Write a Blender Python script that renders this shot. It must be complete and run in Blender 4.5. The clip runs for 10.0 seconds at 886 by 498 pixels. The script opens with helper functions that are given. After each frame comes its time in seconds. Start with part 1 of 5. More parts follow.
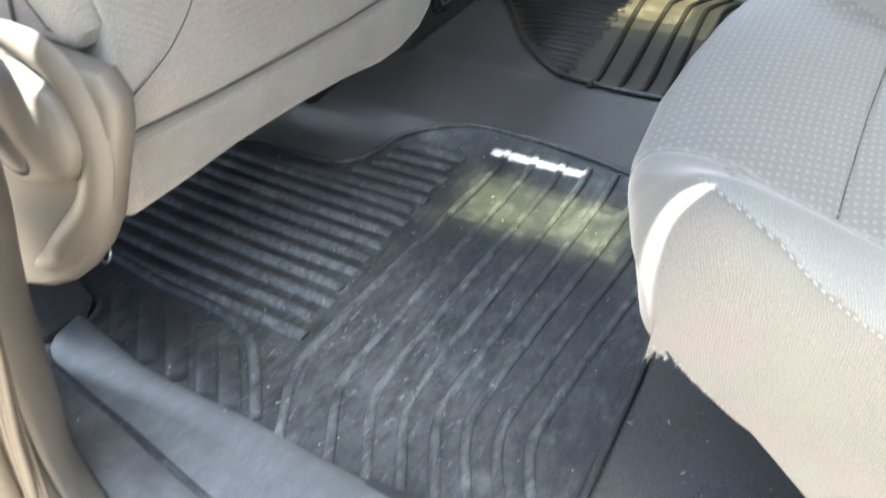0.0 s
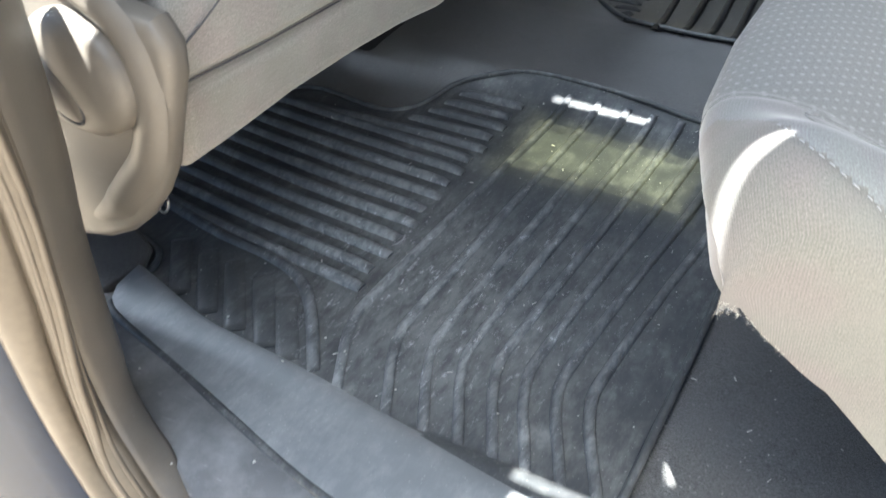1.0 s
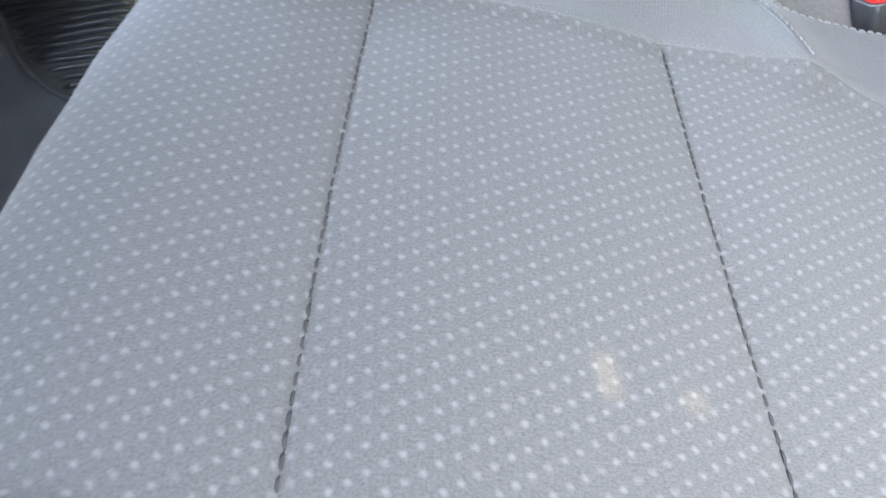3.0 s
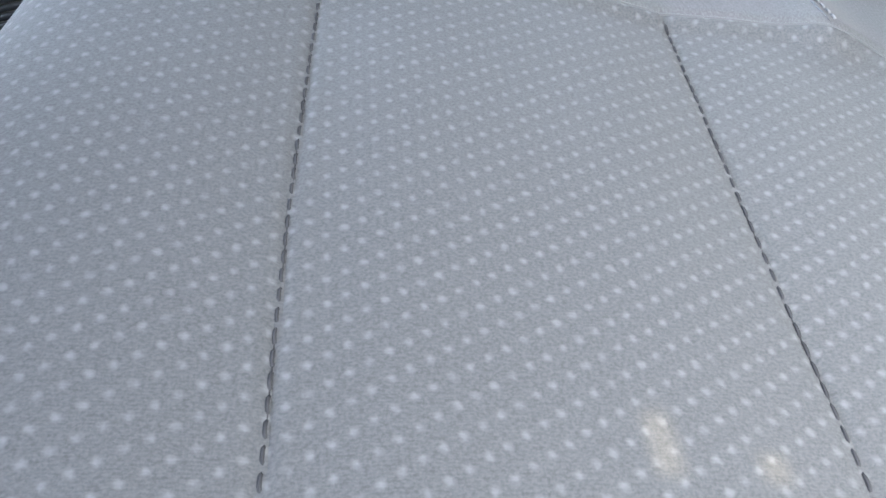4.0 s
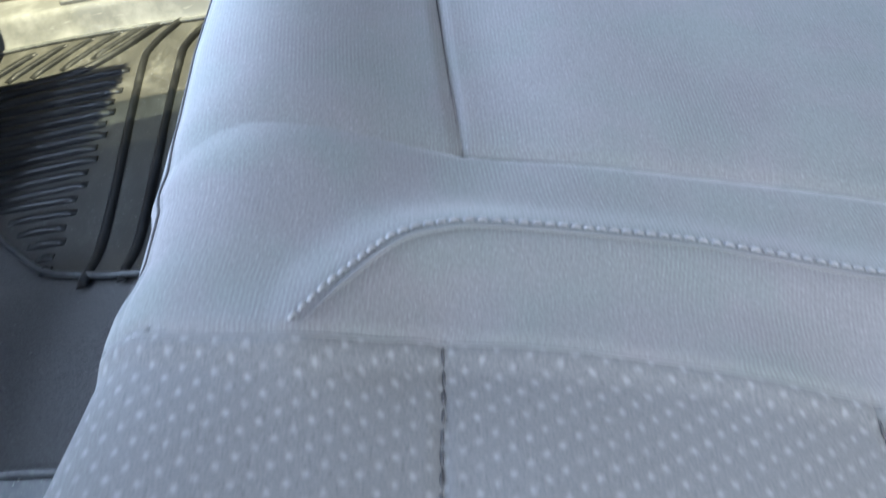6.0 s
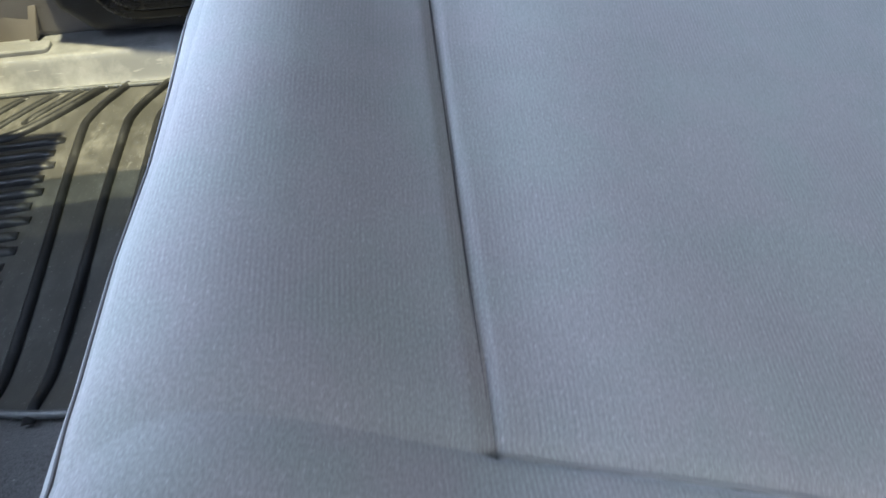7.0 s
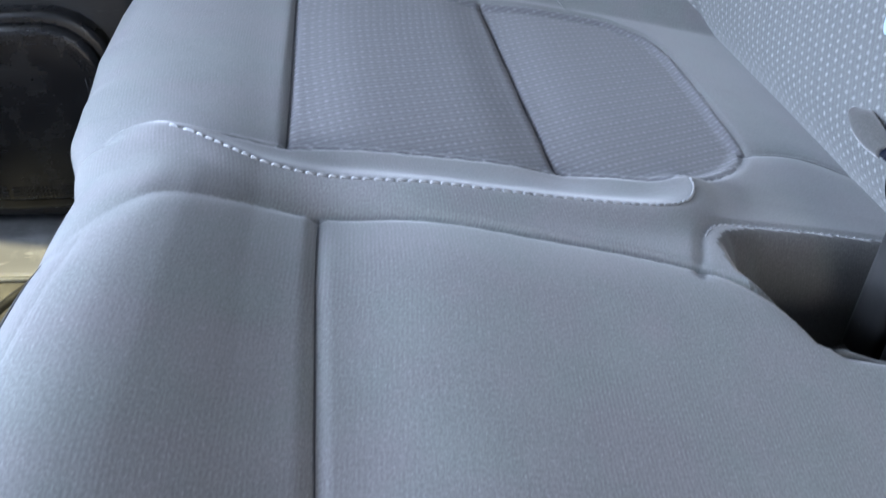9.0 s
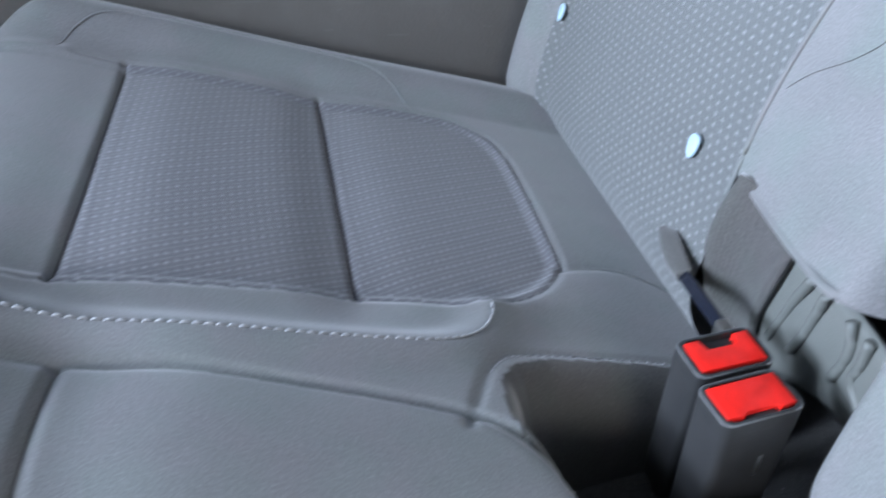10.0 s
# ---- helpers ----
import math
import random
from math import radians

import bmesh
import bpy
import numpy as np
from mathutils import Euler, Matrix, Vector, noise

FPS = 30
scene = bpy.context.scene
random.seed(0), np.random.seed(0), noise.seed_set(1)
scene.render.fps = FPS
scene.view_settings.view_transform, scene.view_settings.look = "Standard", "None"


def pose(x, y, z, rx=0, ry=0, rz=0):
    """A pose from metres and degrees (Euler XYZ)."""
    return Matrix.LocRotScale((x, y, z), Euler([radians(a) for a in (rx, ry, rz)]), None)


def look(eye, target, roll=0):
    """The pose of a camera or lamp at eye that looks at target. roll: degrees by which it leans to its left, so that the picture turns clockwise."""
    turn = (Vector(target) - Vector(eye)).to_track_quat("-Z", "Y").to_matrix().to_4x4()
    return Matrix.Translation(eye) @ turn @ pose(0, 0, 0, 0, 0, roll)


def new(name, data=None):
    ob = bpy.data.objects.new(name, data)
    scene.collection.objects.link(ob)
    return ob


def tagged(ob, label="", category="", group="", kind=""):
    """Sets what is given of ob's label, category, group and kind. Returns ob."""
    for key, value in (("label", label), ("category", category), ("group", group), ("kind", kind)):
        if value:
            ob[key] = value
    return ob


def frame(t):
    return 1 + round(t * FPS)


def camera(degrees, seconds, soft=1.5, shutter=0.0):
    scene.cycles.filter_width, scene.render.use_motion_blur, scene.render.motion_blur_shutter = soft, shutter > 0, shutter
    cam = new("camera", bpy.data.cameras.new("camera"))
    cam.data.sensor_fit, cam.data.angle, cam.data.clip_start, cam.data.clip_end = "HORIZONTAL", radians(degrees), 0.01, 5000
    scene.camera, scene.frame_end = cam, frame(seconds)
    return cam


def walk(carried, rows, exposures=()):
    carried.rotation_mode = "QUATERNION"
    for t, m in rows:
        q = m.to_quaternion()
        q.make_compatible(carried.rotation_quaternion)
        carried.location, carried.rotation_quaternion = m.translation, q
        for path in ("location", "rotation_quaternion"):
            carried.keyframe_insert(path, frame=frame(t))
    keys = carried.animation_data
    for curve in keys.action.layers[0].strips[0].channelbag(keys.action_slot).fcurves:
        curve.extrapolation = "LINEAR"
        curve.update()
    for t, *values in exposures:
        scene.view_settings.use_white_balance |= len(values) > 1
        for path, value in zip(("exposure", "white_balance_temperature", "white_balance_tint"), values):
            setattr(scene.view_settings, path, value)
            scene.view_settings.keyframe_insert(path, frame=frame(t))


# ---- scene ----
cam = camera(54.6, 10.0, 1.5, 0.4)
PATH = [
    (0, (0.0670, -1.0920, 0.5870), (-0.6300, 0.3760, -0.5790), 0.50),
    (0.5, (0.0870, -1.1070, 0.5690), (-0.6740, 0.2500, -0.6880), -0.30),
    (1, (0.0590, -1.0790, 0.5770), (-0.7240, 0.2650, -0.6810), -2.30),
    (1.5, (0.0510, -1.0100, 0.6070), (-0.6000, 0.4200, -0.6300), -3.70),
    (2, (0.1313, -0.8850, 0.5785), (-0.3572, 0.5879, -0.6840), -7.18),
    (2.5, (0.1688, -0.7790, 0.5502), (-0.1386, 0.7094, -0.7525), -9.41),
    (2.7, (0.1748, -0.7590, 0.5405), (-0.0551, 0.7244, -0.7823), -9.41),
    (3.8, (0.1531, -0.6702, 0.4855), (0.1401, 0.7634, -0.9090), -9.44),
    (4, (0.1551, -0.6652, 0.4875), (0.1341, 0.7664, -0.9100), -9.54),
    (4.2, (0.1562, -0.6598, 0.4863), (0.1296, 0.7741, -0.9069), -9.61),
    (4.5, (0.1479, -0.6571, 0.5036), (0.0958, 0.7643, -0.9015), -11.20),
    (5, (0.1374, -0.6395, 0.5251), (0.0192, 0.8316, -0.8239), -12.24),
    (5.5, (0.1338, -0.5727, 0.5448), (-0.0010, 0.8591, -0.8427), -12.32),
    (6, (0.1424, -0.4866, 0.5535), (0.0149, 0.9676, -0.8107), -12.31),
    (6.2, (0.1381, -0.4499, 0.5431), (0.0256, 1.0219, -0.8070), -12.16),
    (7.3, (0.1222, -0.3096, 0.5425), (0.1514, 1.2224, -0.7445), -2.91),
    (7.5, (0.1260, -0.3050, 0.5455), (0.1723, 1.2617, -0.6970), -1.34),
    (8, (0.1372, -0.2406, 0.5465), (0.2109, 1.3482, -0.6649), -0.92),
    (8.5, (0.1496, -0.1755, 0.5522), (0.2759, 1.4184, -0.6479), 0.66),
    (9, (0.1486, -0.1360, 0.5685), (0.3317, 1.5027, -0.5762), 0.86),
    (9.5, (0.1729, -0.1210, 0.5817), (0.4335, 1.5251, -0.5230), 2.29),
    (10, (0.2320, -0.1069, 0.5993), (0.5805, 1.5669, -0.4395), 3.97),
]
EXPOSURES = [(0, 3.55, 6000, 6), (1, 3.3, 6000, 6), (2, 3.1, 5700, 9), (2.5, 3.3, 5650, 9), (3, 3.3, 5600, 9), (4, 3.1, 5550, 9), (4.5, 3.1, 5550, 9), (5.5, 3.2, 5350, 9), (6, 3.15, 5250, 9), (7, 2.8, 5450, 10), (8, 2.65, 5550, 11), (8.5, 2.65, 5450, 11), (9, 2.85, 5600, 11), (9.5, 2.88, 5650, 11), (10, 2.75, 5750, 9)]
walk(cam, [(t, look(eye, target, roll)) for t, eye, target, roll in PATH], EXPOSURES)

# ---------------------------------------------------------------- light
SUN_DIR = Vector((-0.02, 0.22, -1.0)).normalized()          # the way that the sunlight travels
sky = bpy.data.worlds.new("sky")
scene.world = sky
sky.use_nodes = True
_n = sky.node_tree.nodes
_t = _n.new("ShaderNodeTexSky")
_t.sky_type, _t.sun_disc = "NISHITA", False
_t.sun_elevation = math.asin(-SUN_DIR.z)
_t.sun_rotation = math.atan2(-SUN_DIR.x, -SUN_DIR.y)
sky.node_tree.links.new(_t.outputs[0], _n["Background"].inputs[0])
_n["Background"].inputs[1].default_value = 0.025
sun = new("sun", bpy.data.lights.new("sun", "SUN"))
sun.data.energy, sun.data.angle, sun.data.color = 5.0, radians(0.42), (1.0, 0.95, 0.87)
sun.matrix_world = look((0, 0, 3), Vector((0, 0, 3)) + SUN_DIR)


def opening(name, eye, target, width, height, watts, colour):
    """Added fill lamp, placed near an opening to stand in for its daylight."""
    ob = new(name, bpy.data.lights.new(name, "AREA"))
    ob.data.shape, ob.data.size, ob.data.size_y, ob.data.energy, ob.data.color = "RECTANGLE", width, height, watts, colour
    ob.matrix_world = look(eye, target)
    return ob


# fill lamps, placed and powered for the brightness across bench and mats
opening("roof_fill_lamp", (-0.90, 0.02, 1.06), (0.02, 0.04, 0.33), 0.50, 0.22, 2.4, (0.80, 0.87, 0.98))
opening("front_fill_lamp", (-1.50, 0.0, 0.93), (0.05, 0.0, 0.33), 1.3, 0.36, 28.0, (0.80, 0.87, 0.98))
opening("door_fill_lamp", (0.44, -0.93, 0.66), (0.40, -0.50, 0.27), 0.36, 0.24, 0.42, (1.0, 0.91, 0.78)).data.spread = radians(105)
opening("sill_fill_lamp", (-0.22, -1.02, 0.80), (-0.24, -0.66, 0.0), 0.50, 0.30, 0.20, (0.92, 0.95, 1.0)).data.spread = radians(95)


# ---------------------------------------------------------------- material helpers
class Nodes:
    """A small builder for node materials."""

    def __init__(self, name, rough=0.8, metal=0.0):
        self.mat = bpy.data.materials.new(name)
        self.mat.use_nodes = True
        self.tree = self.mat.node_tree
        self.bsdf = self.tree.nodes["Principled BSDF"]
        self.set("Roughness", rough)
        self.set("Metallic", metal)

    def node(self, kind, **inputs):
        n = self.tree.nodes.new(kind)
        for key, value in inputs.items():
            self.put(n.inputs[key.replace("_", " ")], value)
        return n

    def put(self, socket, value):
        if isinstance(value, bpy.types.NodeSocket):
            self.tree.links.new(value, socket)
        else:
            socket.default_value = value

    def set(self, key, value):
        self.put(self.bsdf.inputs[key], value)

    def math(self, op, a, b=0.0, c=0.0):
        n = self.tree.nodes.new("ShaderNodeMath")
        n.operation = op
        for s, v in zip(n.inputs, (a, b, c)):
            self.put(s, v)
        return n.outputs[0]

    def coord(self, kind="Object"):
        return self.tree.nodes.new("ShaderNodeTexCoord").outputs[kind]

    def scaled(self, vec, sx, sy, sz):
        n = self.tree.nodes.new("ShaderNodeMapping")
        self.put(n.inputs[0], vec)
        n.inputs["Scale"].default_value = (sx, sy, sz)
        return n.outputs[0]

    def noise(self, vec, scale, detail=3.0, rough=0.55):
        n = self.node("ShaderNodeTexNoise", Scale=scale, Detail=detail, Roughness=rough)
        self.put(n.inputs["Vector"], vec)
        return n.outputs[0]

    def ramp(self, value, stops):
        n = self.tree.nodes.new("ShaderNodeValToRGB")
        self.put(n.inputs[0], value)
        els = n.color_ramp.elements
        while len(els) < len(stops):
            els.new(0.5)
        for e, (p, c) in zip(els, stops):
            e.position = p
            e.color = (*c, 1) if isinstance(c, tuple) else (c, c, c, 1)
        return n.outputs[0]

    def mix(self, fac, a, b, how="MIX"):
        n = self.tree.nodes.new("ShaderNodeMix")
        n.data_type, n.blend_type = "RGBA", how
        self.put(n.inputs[0], fac)
        for s, v in ((n.inputs[6], a), (n.inputs[7], b)):
            self.put(s, (*v, 1) if isinstance(v, tuple) and len(v) == 3 else v)
        return n.outputs[2]

    def bump(self, height, strength=0.3, distance=0.001):
        n = self.node("ShaderNodeBump", Strength=strength, Distance=distance)
        self.put(n.inputs["Height"], height)
        self.set("Normal", n.outputs[0])


def plain_fabric(name, colour, fine=1.0, coords="UV"):
    """Flat knitted seat cloth, with a faint rib and soft unevenness."""
    m = Nodes(name, 0.95)
    uv, ob = m.coord(coords), m.coord("Object")
    big, mid = m.noise(ob, 9.0, 2.0), m.noise(ob, 60.0, 3.0)
    rib = m.noise(m.scaled(uv, 700.0, 1300.0, 900.0), 1.0, 2.0)
    grain = m.noise(uv, 1500.0, 2.0)
    c = m.mix(m.ramp(m.math("ADD", m.math("MULTIPLY", big, 0.6), m.math("MULTIPLY", m.noise(ob, 34.0, 3.0), 0.4)), [(0.35, 0.0), (0.65, 1.0)]), tuple(v * 0.88 for v in colour), tuple(v * 1.10 for v in colour))
    c = m.mix(m.ramp(m.math("ADD", m.math("MULTIPLY", rib, 0.6), m.math("MULTIPLY", mid, 0.4)), [(0.35, 0.0), (0.65, 1.0)]), c, m.mix(0.5, c, tuple(v * 1.14 for v in colour)))
    streak = m.noise(m.scaled(uv, 820.0, 70.0, 500.0), 1.0, 2.0, 0.5)
    speck = m.noise(m.scaled(uv, 1.0, 0.7, 0.8), 950.0, 3.0, 0.75)
    slub = m.ramp(m.noise(m.scaled(uv, 700.0, 420.0, 560.0), 1.0, 1.0), [(0.66, 0.0), (0.73, 1.0)])
    melange = m.ramp(m.math("ADD", m.math("MULTIPLY", streak, 0.14), m.math("MULTIPLY", speck, 0.86)), [(0.40, 0.0), (0.62, 1.0)])
    c = m.mix(m.math("MULTIPLY", melange, 0.66), m.mix(0.34, c, tuple(v * 0.50 for v in colour)), tuple(v * 1.36 for v in colour))
    c = m.mix(m.math("MULTIPLY", slub, 0.30), c, tuple(v * 1.9 for v in colour))
    hue = m.noise(ob, 21.0, 2.0)
    c = m.mix(m.ramp(hue, [(0.38, 0.0), (0.62, 1.0)]), m.mix(1.0, c, (1.025, 0.985, 1.01), "MULTIPLY"), m.mix(1.0, c, (0.975, 1.01, 0.995), "MULTIPLY"))
    sep = m.tree.nodes.new("ShaderNodeSeparateXYZ")
    m.put(sep.inputs[0], uv)
    wander = m.math("MULTIPLY", m.noise(m.scaled(uv, 60.0, 22.0, 40.0), 1.0, 2.0), 2.6)
    knit = m.math("SINE", m.math("ADD", m.math("MULTIPLY", sep.outputs[0], 6.2832 / 0.0019), wander))
    patchy = m.ramp(m.noise(ob, 14.0, 2.0), [(0.38, 0.12), (0.66, 1.0)])
    knit = m.math("MULTIPLY", m.math("ADD", m.math("MULTIPLY", knit, 0.5), 0.5), patchy)
    c = m.mix(m.math("MULTIPLY", knit, 0.26), c, tuple(v * 0.45 for v in colour))
    m.set("Base Color", c)
    m.set("Sheen Weight", 0.45)
    m.set("Sheen Roughness", 0.4)
    m.set("Specular IOR Level", 0.2)
    m.bump(m.math("ADD", m.math("MULTIPLY", rib, 0.5), m.math("ADD", m.math("MULTIPLY", melange, 0.25), m.math("MULTIPLY", grain, 0.5))), 0.055 * fine, 0.0003)
    return m.mat


def woven_fabric(name, colour, dot, sharp=1.0, clear=0.5, lined=0.0):
    """Woven seat cloth: staggered pale dots on a finely lined ground."""
    m = Nodes(name, 0.95)
    uv, ob = m.coord("UV"), m.coord("Object")
    sep = m.tree.nodes.new("ShaderNodeSeparateXYZ")
    warp = m.node("ShaderNodeVectorMath")
    warp.operation = "MULTIPLY_ADD"
    wn = m.node("ShaderNodeTexNoise", Scale=260.0, Detail=1.0)
    m.put(wn.inputs["Vector"], uv)
    m.put(warp.inputs[0], wn.outputs["Color"])
    warp.inputs[1].default_value = (0.0016, 0.0016, 0.0)
    m.put(warp.inputs[2], uv)
    m.put(sep.inputs[0], warp.outputs[0])
    u = m.math("DIVIDE", sep.outputs[0], 0.0058)
    col = m.math("FLOOR", u)
    fx = m.math("MULTIPLY", m.math("SUBTRACT", m.math("FRACT", u), 0.5), 0.0058)
    v = m.math("SUBTRACT", m.math("DIVIDE", sep.outputs[1], 0.0098), m.math("MULTIPLY", col, 0.35))
    fy = m.math("MULTIPLY", m.math("SUBTRACT", m.math("FRACT", v), 0.5), 0.0098)
    d = m.math("SQRT", m.math("ADD", m.math("MULTIPLY", fx, fx), m.math("MULTIPLY", m.math("MULTIPLY", fy, fy), 0.9)))
    spot = m.node("ShaderNodeMapRange")
    spot.interpolation_type = "SMOOTHSTEP"
    for k, val in (("Value", d), ("From Min", 0.0023), ("From Max", 0.0002), ("To Min", 0.0), ("To Max", 1.0)):
        m.put(spot.inputs[k], val)
    spot = m.math("MULTIPLY", spot.outputs[0], m.ramp(m.noise(uv, 190.0, 1.0), [(0.25, 0.45), (0.6, 1.0)]))
    lines = m.math("SINE", m.math("MULTIPLY", sep.outputs[1], 6.2832 / 0.00115))
    small = m.noise(m.scaled(uv, 720.0, 900.0, 1.0), 1.0, 3.0, 0.7)
    big = m.noise(ob, 10.0, 2.0)
    c = m.mix(m.ramp(big, [(0.3, 0.0), (0.7, 1.0)]), tuple(x * 0.93 for x in colour), tuple(x * 1.07 for x in colour))
    c = m.mix(m.math("MULTIPLY", m.math("ADD", lines, 1.0), 0.05), c, tuple(x * 0.55 for x in colour))
    c = m.mix(m.ramp(m.noise(uv, 300.0, 3.0, 0.6), [(0.36, 0.0), (0.62, 0.75)]), tuple(x * 0.80 for x in colour), c)
    c = m.mix(m.ramp(small, [(0.38, 0.0), (0.62, 0.7)]), c, tuple(x * 1.40 for x in colour))
    if lined:
        row = m.math("FRACT", m.math("SUBTRACT", m.math("DIVIDE", sep.outputs[1], 0.0049), m.math("MULTIPLY", u, 0.70)))
        band = m.ramp(m.math("ABSOLUTE", m.math("SUBTRACT", row, 0.5)), [(0.05, 1.0), (0.22, 0.0)])
        c = m.mix(m.math("MULTIPLY", m.math("MULTIPLY", band, m.ramp(small, [(0.3, 0.4), (0.6, 1.0)])), lined), c, dot)
    c = m.mix(m.math("MULTIPLY", spot, clear), c, dot)
    m.set("Base Color", c)
    m.set("Sheen Weight", 0.3)
    m.set("Specular IOR Level", 0.2)
    h = m.math("ADD", m.math("MULTIPLY", spot, 1.0), m.math("ADD", m.math("MULTIPLY", lines, 0.06), m.math("MULTIPLY", small, 0.40)))
    m.bump(h, 0.5 * sharp, 0.0007)
    return m.mat


def rubber(name, colour, dusty=0.5, trodden=None, pale=(0.24, 0.246, 0.24)):
    m = Nodes(name, 0.5)
    ob = m.coord("Object")
    dirt = m.noise(ob, 16.0, 5.0, 0.65)
    scuff = m.noise(m.scaled(ob, 1.0, 0.35, 1.0), 90.0, 4.0, 0.7)
    fleck = m.ramp(m.noise(ob, 520.0, 0.0), [(0.79, 0.0), (0.82, 1.0)])
    f = m.math("MULTIPLY", m.ramp(dirt, [(0.38, 0.0), (0.70, 1.0)]), m.ramp(scuff, [(0.40, 0.12), (0.66, 1.0)]))
    worn = 0.0
    if trodden:
        away = m.node("ShaderNodeVectorMath")
        away.operation = "DISTANCE"
        m.put(away.inputs[0], ob)
        away.inputs[1].default_value = trodden
        # paler round the trodden spot: scuffs, and on ribs painted sky highlights
        worn = m.ramp(m.math("ADD", away.outputs["Value"], m.math("MULTIPLY", m.math("SUBTRACT", dirt, 0.5), 0.25)), [(0.06, 1.0), (0.23, 0.0)])
        f = m.math("MAXIMUM", f, m.math("MULTIPLY", worn, m.ramp(scuff, [(0.36, 0.10), (0.60, 0.8)])))
    marks = m.ramp(m.noise(m.scaled(ob, 1.0, 0.4, 1.0), 130.0, 8.0, 0.85), [(0.57, 0.0), (0.62, 1.0)])
    marks = m.math("MULTIPLY", marks, m.math("MAXIMUM", worn, m.ramp(m.noise(ob, 7.5, 3.0), [(0.50, 0.0), (0.68, 0.32)])))
    c = m.mix(m.math("MULTIPLY", f, dusty), colour, pale)
    c = m.mix(m.math("MULTIPLY", marks, 0.75 * dusty), c, (0.58, 0.59, 0.61))
    c = m.mix(m.math("MULTIPLY", fleck, 0.5 * dusty), c, (0.45, 0.45, 0.43))
    m.set("Base Color", c)
    m.set("Roughness", m.ramp(f, [(0.0, 0.42), (1.0, 0.75)]))
    m.bump(m.math("ADD", m.noise(ob, 700.0, 2.0), m.math("MULTIPLY", scuff, 0.4)), 0.25, 0.0004)
    return m.mat


def carpet_mat(name, colour):
    m = Nodes(name, 1.0)
    ob = m.coord("Object")
    tuft, big = m.noise(ob, 520.0, 4.0, 0.8), m.noise(ob, 14.0, 3.0)
    c = m.mix(m.ramp(tuft, [(0.36, 0.0), (0.66, 1.0)]), tuple(v * 0.45 for v in colour), tuple(v * 1.9 for v in colour))
    c = m.mix(m.ramp(big, [(0.35, 0.0), (0.75, 0.35)]), c, tuple(v * 1.8 for v in colour))
    fleck = m.ramp(m.noise(ob, 300.0, 0.0), [(0.81, 0.0), (0.83, 1.0)])
    c = m.mix(m.math("MULTIPLY", fleck, 0.5), c, (0.4, 0.4, 0.38))
    m.set("Base Color", c)
    m.set("Sheen Weight", 0.3)
    m.set("Specular IOR Level", 0.1)
    m.bump(tuft, 1.0, 0.0022)
    return m.mat


def plastic(name, colour, rough=0.45, grain=0.25, dusty=0.2, scale=900.0):
    m = Nodes(name, rough)
    ob = m.coord("Object")
    v = m.node("ShaderNodeTexVoronoi", Scale=scale)
    m.put(v.inputs["Vector"], ob)
    dirt = m.ramp(m.noise(ob, 22.0, 5.0, 0.65), [(0.45, 0.0), (0.8, 1.0)])
    scratch = m.ramp(m.noise(m.scaled(ob, 40.0, 260.0, 260.0), 1.0, 2.0), [(0.66, 0.0), (0.74, 1.0)])
    c = m.mix(m.math("MULTIPLY", dirt, dusty), colour, tuple(min(1, 0.25 + 0.7 * x) for x in colour))
    c = m.mix(m.math("MULTIPLY", scratch, dusty * 0.5), c, (0.4, 0.4, 0.4))
    m.set("Base Color", c)
    m.set("Roughness", m.ramp(dirt, [(0.0, rough), (1.0, min(1.0, rough + 0.2))]))
    m.bump(v.outputs["Distance"], grain, 0.0003)
    return m.mat


def simple(name, colour, rough=0.5, metal=0.0, coat=0.0):
    m = Nodes(name, rough, metal)
    ob = m.coord("Object")
    c = m.mix(m.ramp(m.noise(ob, 120.0, 3.0), [(0.3, 0.0), (0.7, 1.0)]), tuple(v * 0.9 for v in colour), tuple(min(1, v * 1.08) for v in colour))
    m.set("Base Color", c)
    m.set("Coat Weight", coat)
    m.bump(m.noise(ob, 800.0, 1.0), 0.08, 0.0003)
    return m.mat


def tinted_glass(name, tint):
    """Thin tinted pane: lets coloured light through, with a glossy face."""
    m = bpy.data.materials.new(name)
    m.use_nodes = True
    t = m.node_tree
    t.nodes.remove(t.nodes["Principled BSDF"])
    a, b, mix = t.nodes.new("ShaderNodeBsdfTransparent"), t.nodes.new("ShaderNodeBsdfGlossy"), t.nodes.new("ShaderNodeMixShader")
    a.inputs[0].default_value = (*tint, 1)
    b.inputs["Roughness"].default_value = 0.02
    mix.inputs[0].default_value = 0.06
    t.links.new(a.outputs[0], mix.inputs[1])
    t.links.new(b.outputs[0], mix.inputs[2])
    t.links.new(mix.outputs[0], t.nodes["Material Output"].inputs[0])
    return m


GREY = (0.205, 0.209, 0.211)
M_PLAIN = plain_fabric("grey_knit_cloth", GREY)
M_PLAIN_BACK = plain_fabric("light_grey_vinyl_cloth", (0.228, 0.233, 0.230), 0.5)
M_WOVEN = woven_fabric("woven_dotted_cloth", (0.152, 0.154, 0.157), (0.37, 0.38, 0.385), 0.8, 0.50)
M_WOVEN_DARK = woven_fabric("dark_woven_dotted_cloth", (0.118, 0.117, 0.130), (0.40, 0.40, 0.43), 1.0, 0.36, 0.22)
M_WOVEN_BACK = woven_fabric("woven_dotted_back_cloth", (0.138, 0.143, 0.143), (0.42, 0.43, 0.43), 3.0, 0.8, 0.15)
M_THREAD = simple("pale_thread", (0.33, 0.335, 0.345), 0.8)
M_DARK_THREAD = simple("dark_thread", (0.075, 0.075, 0.08), 0.9)
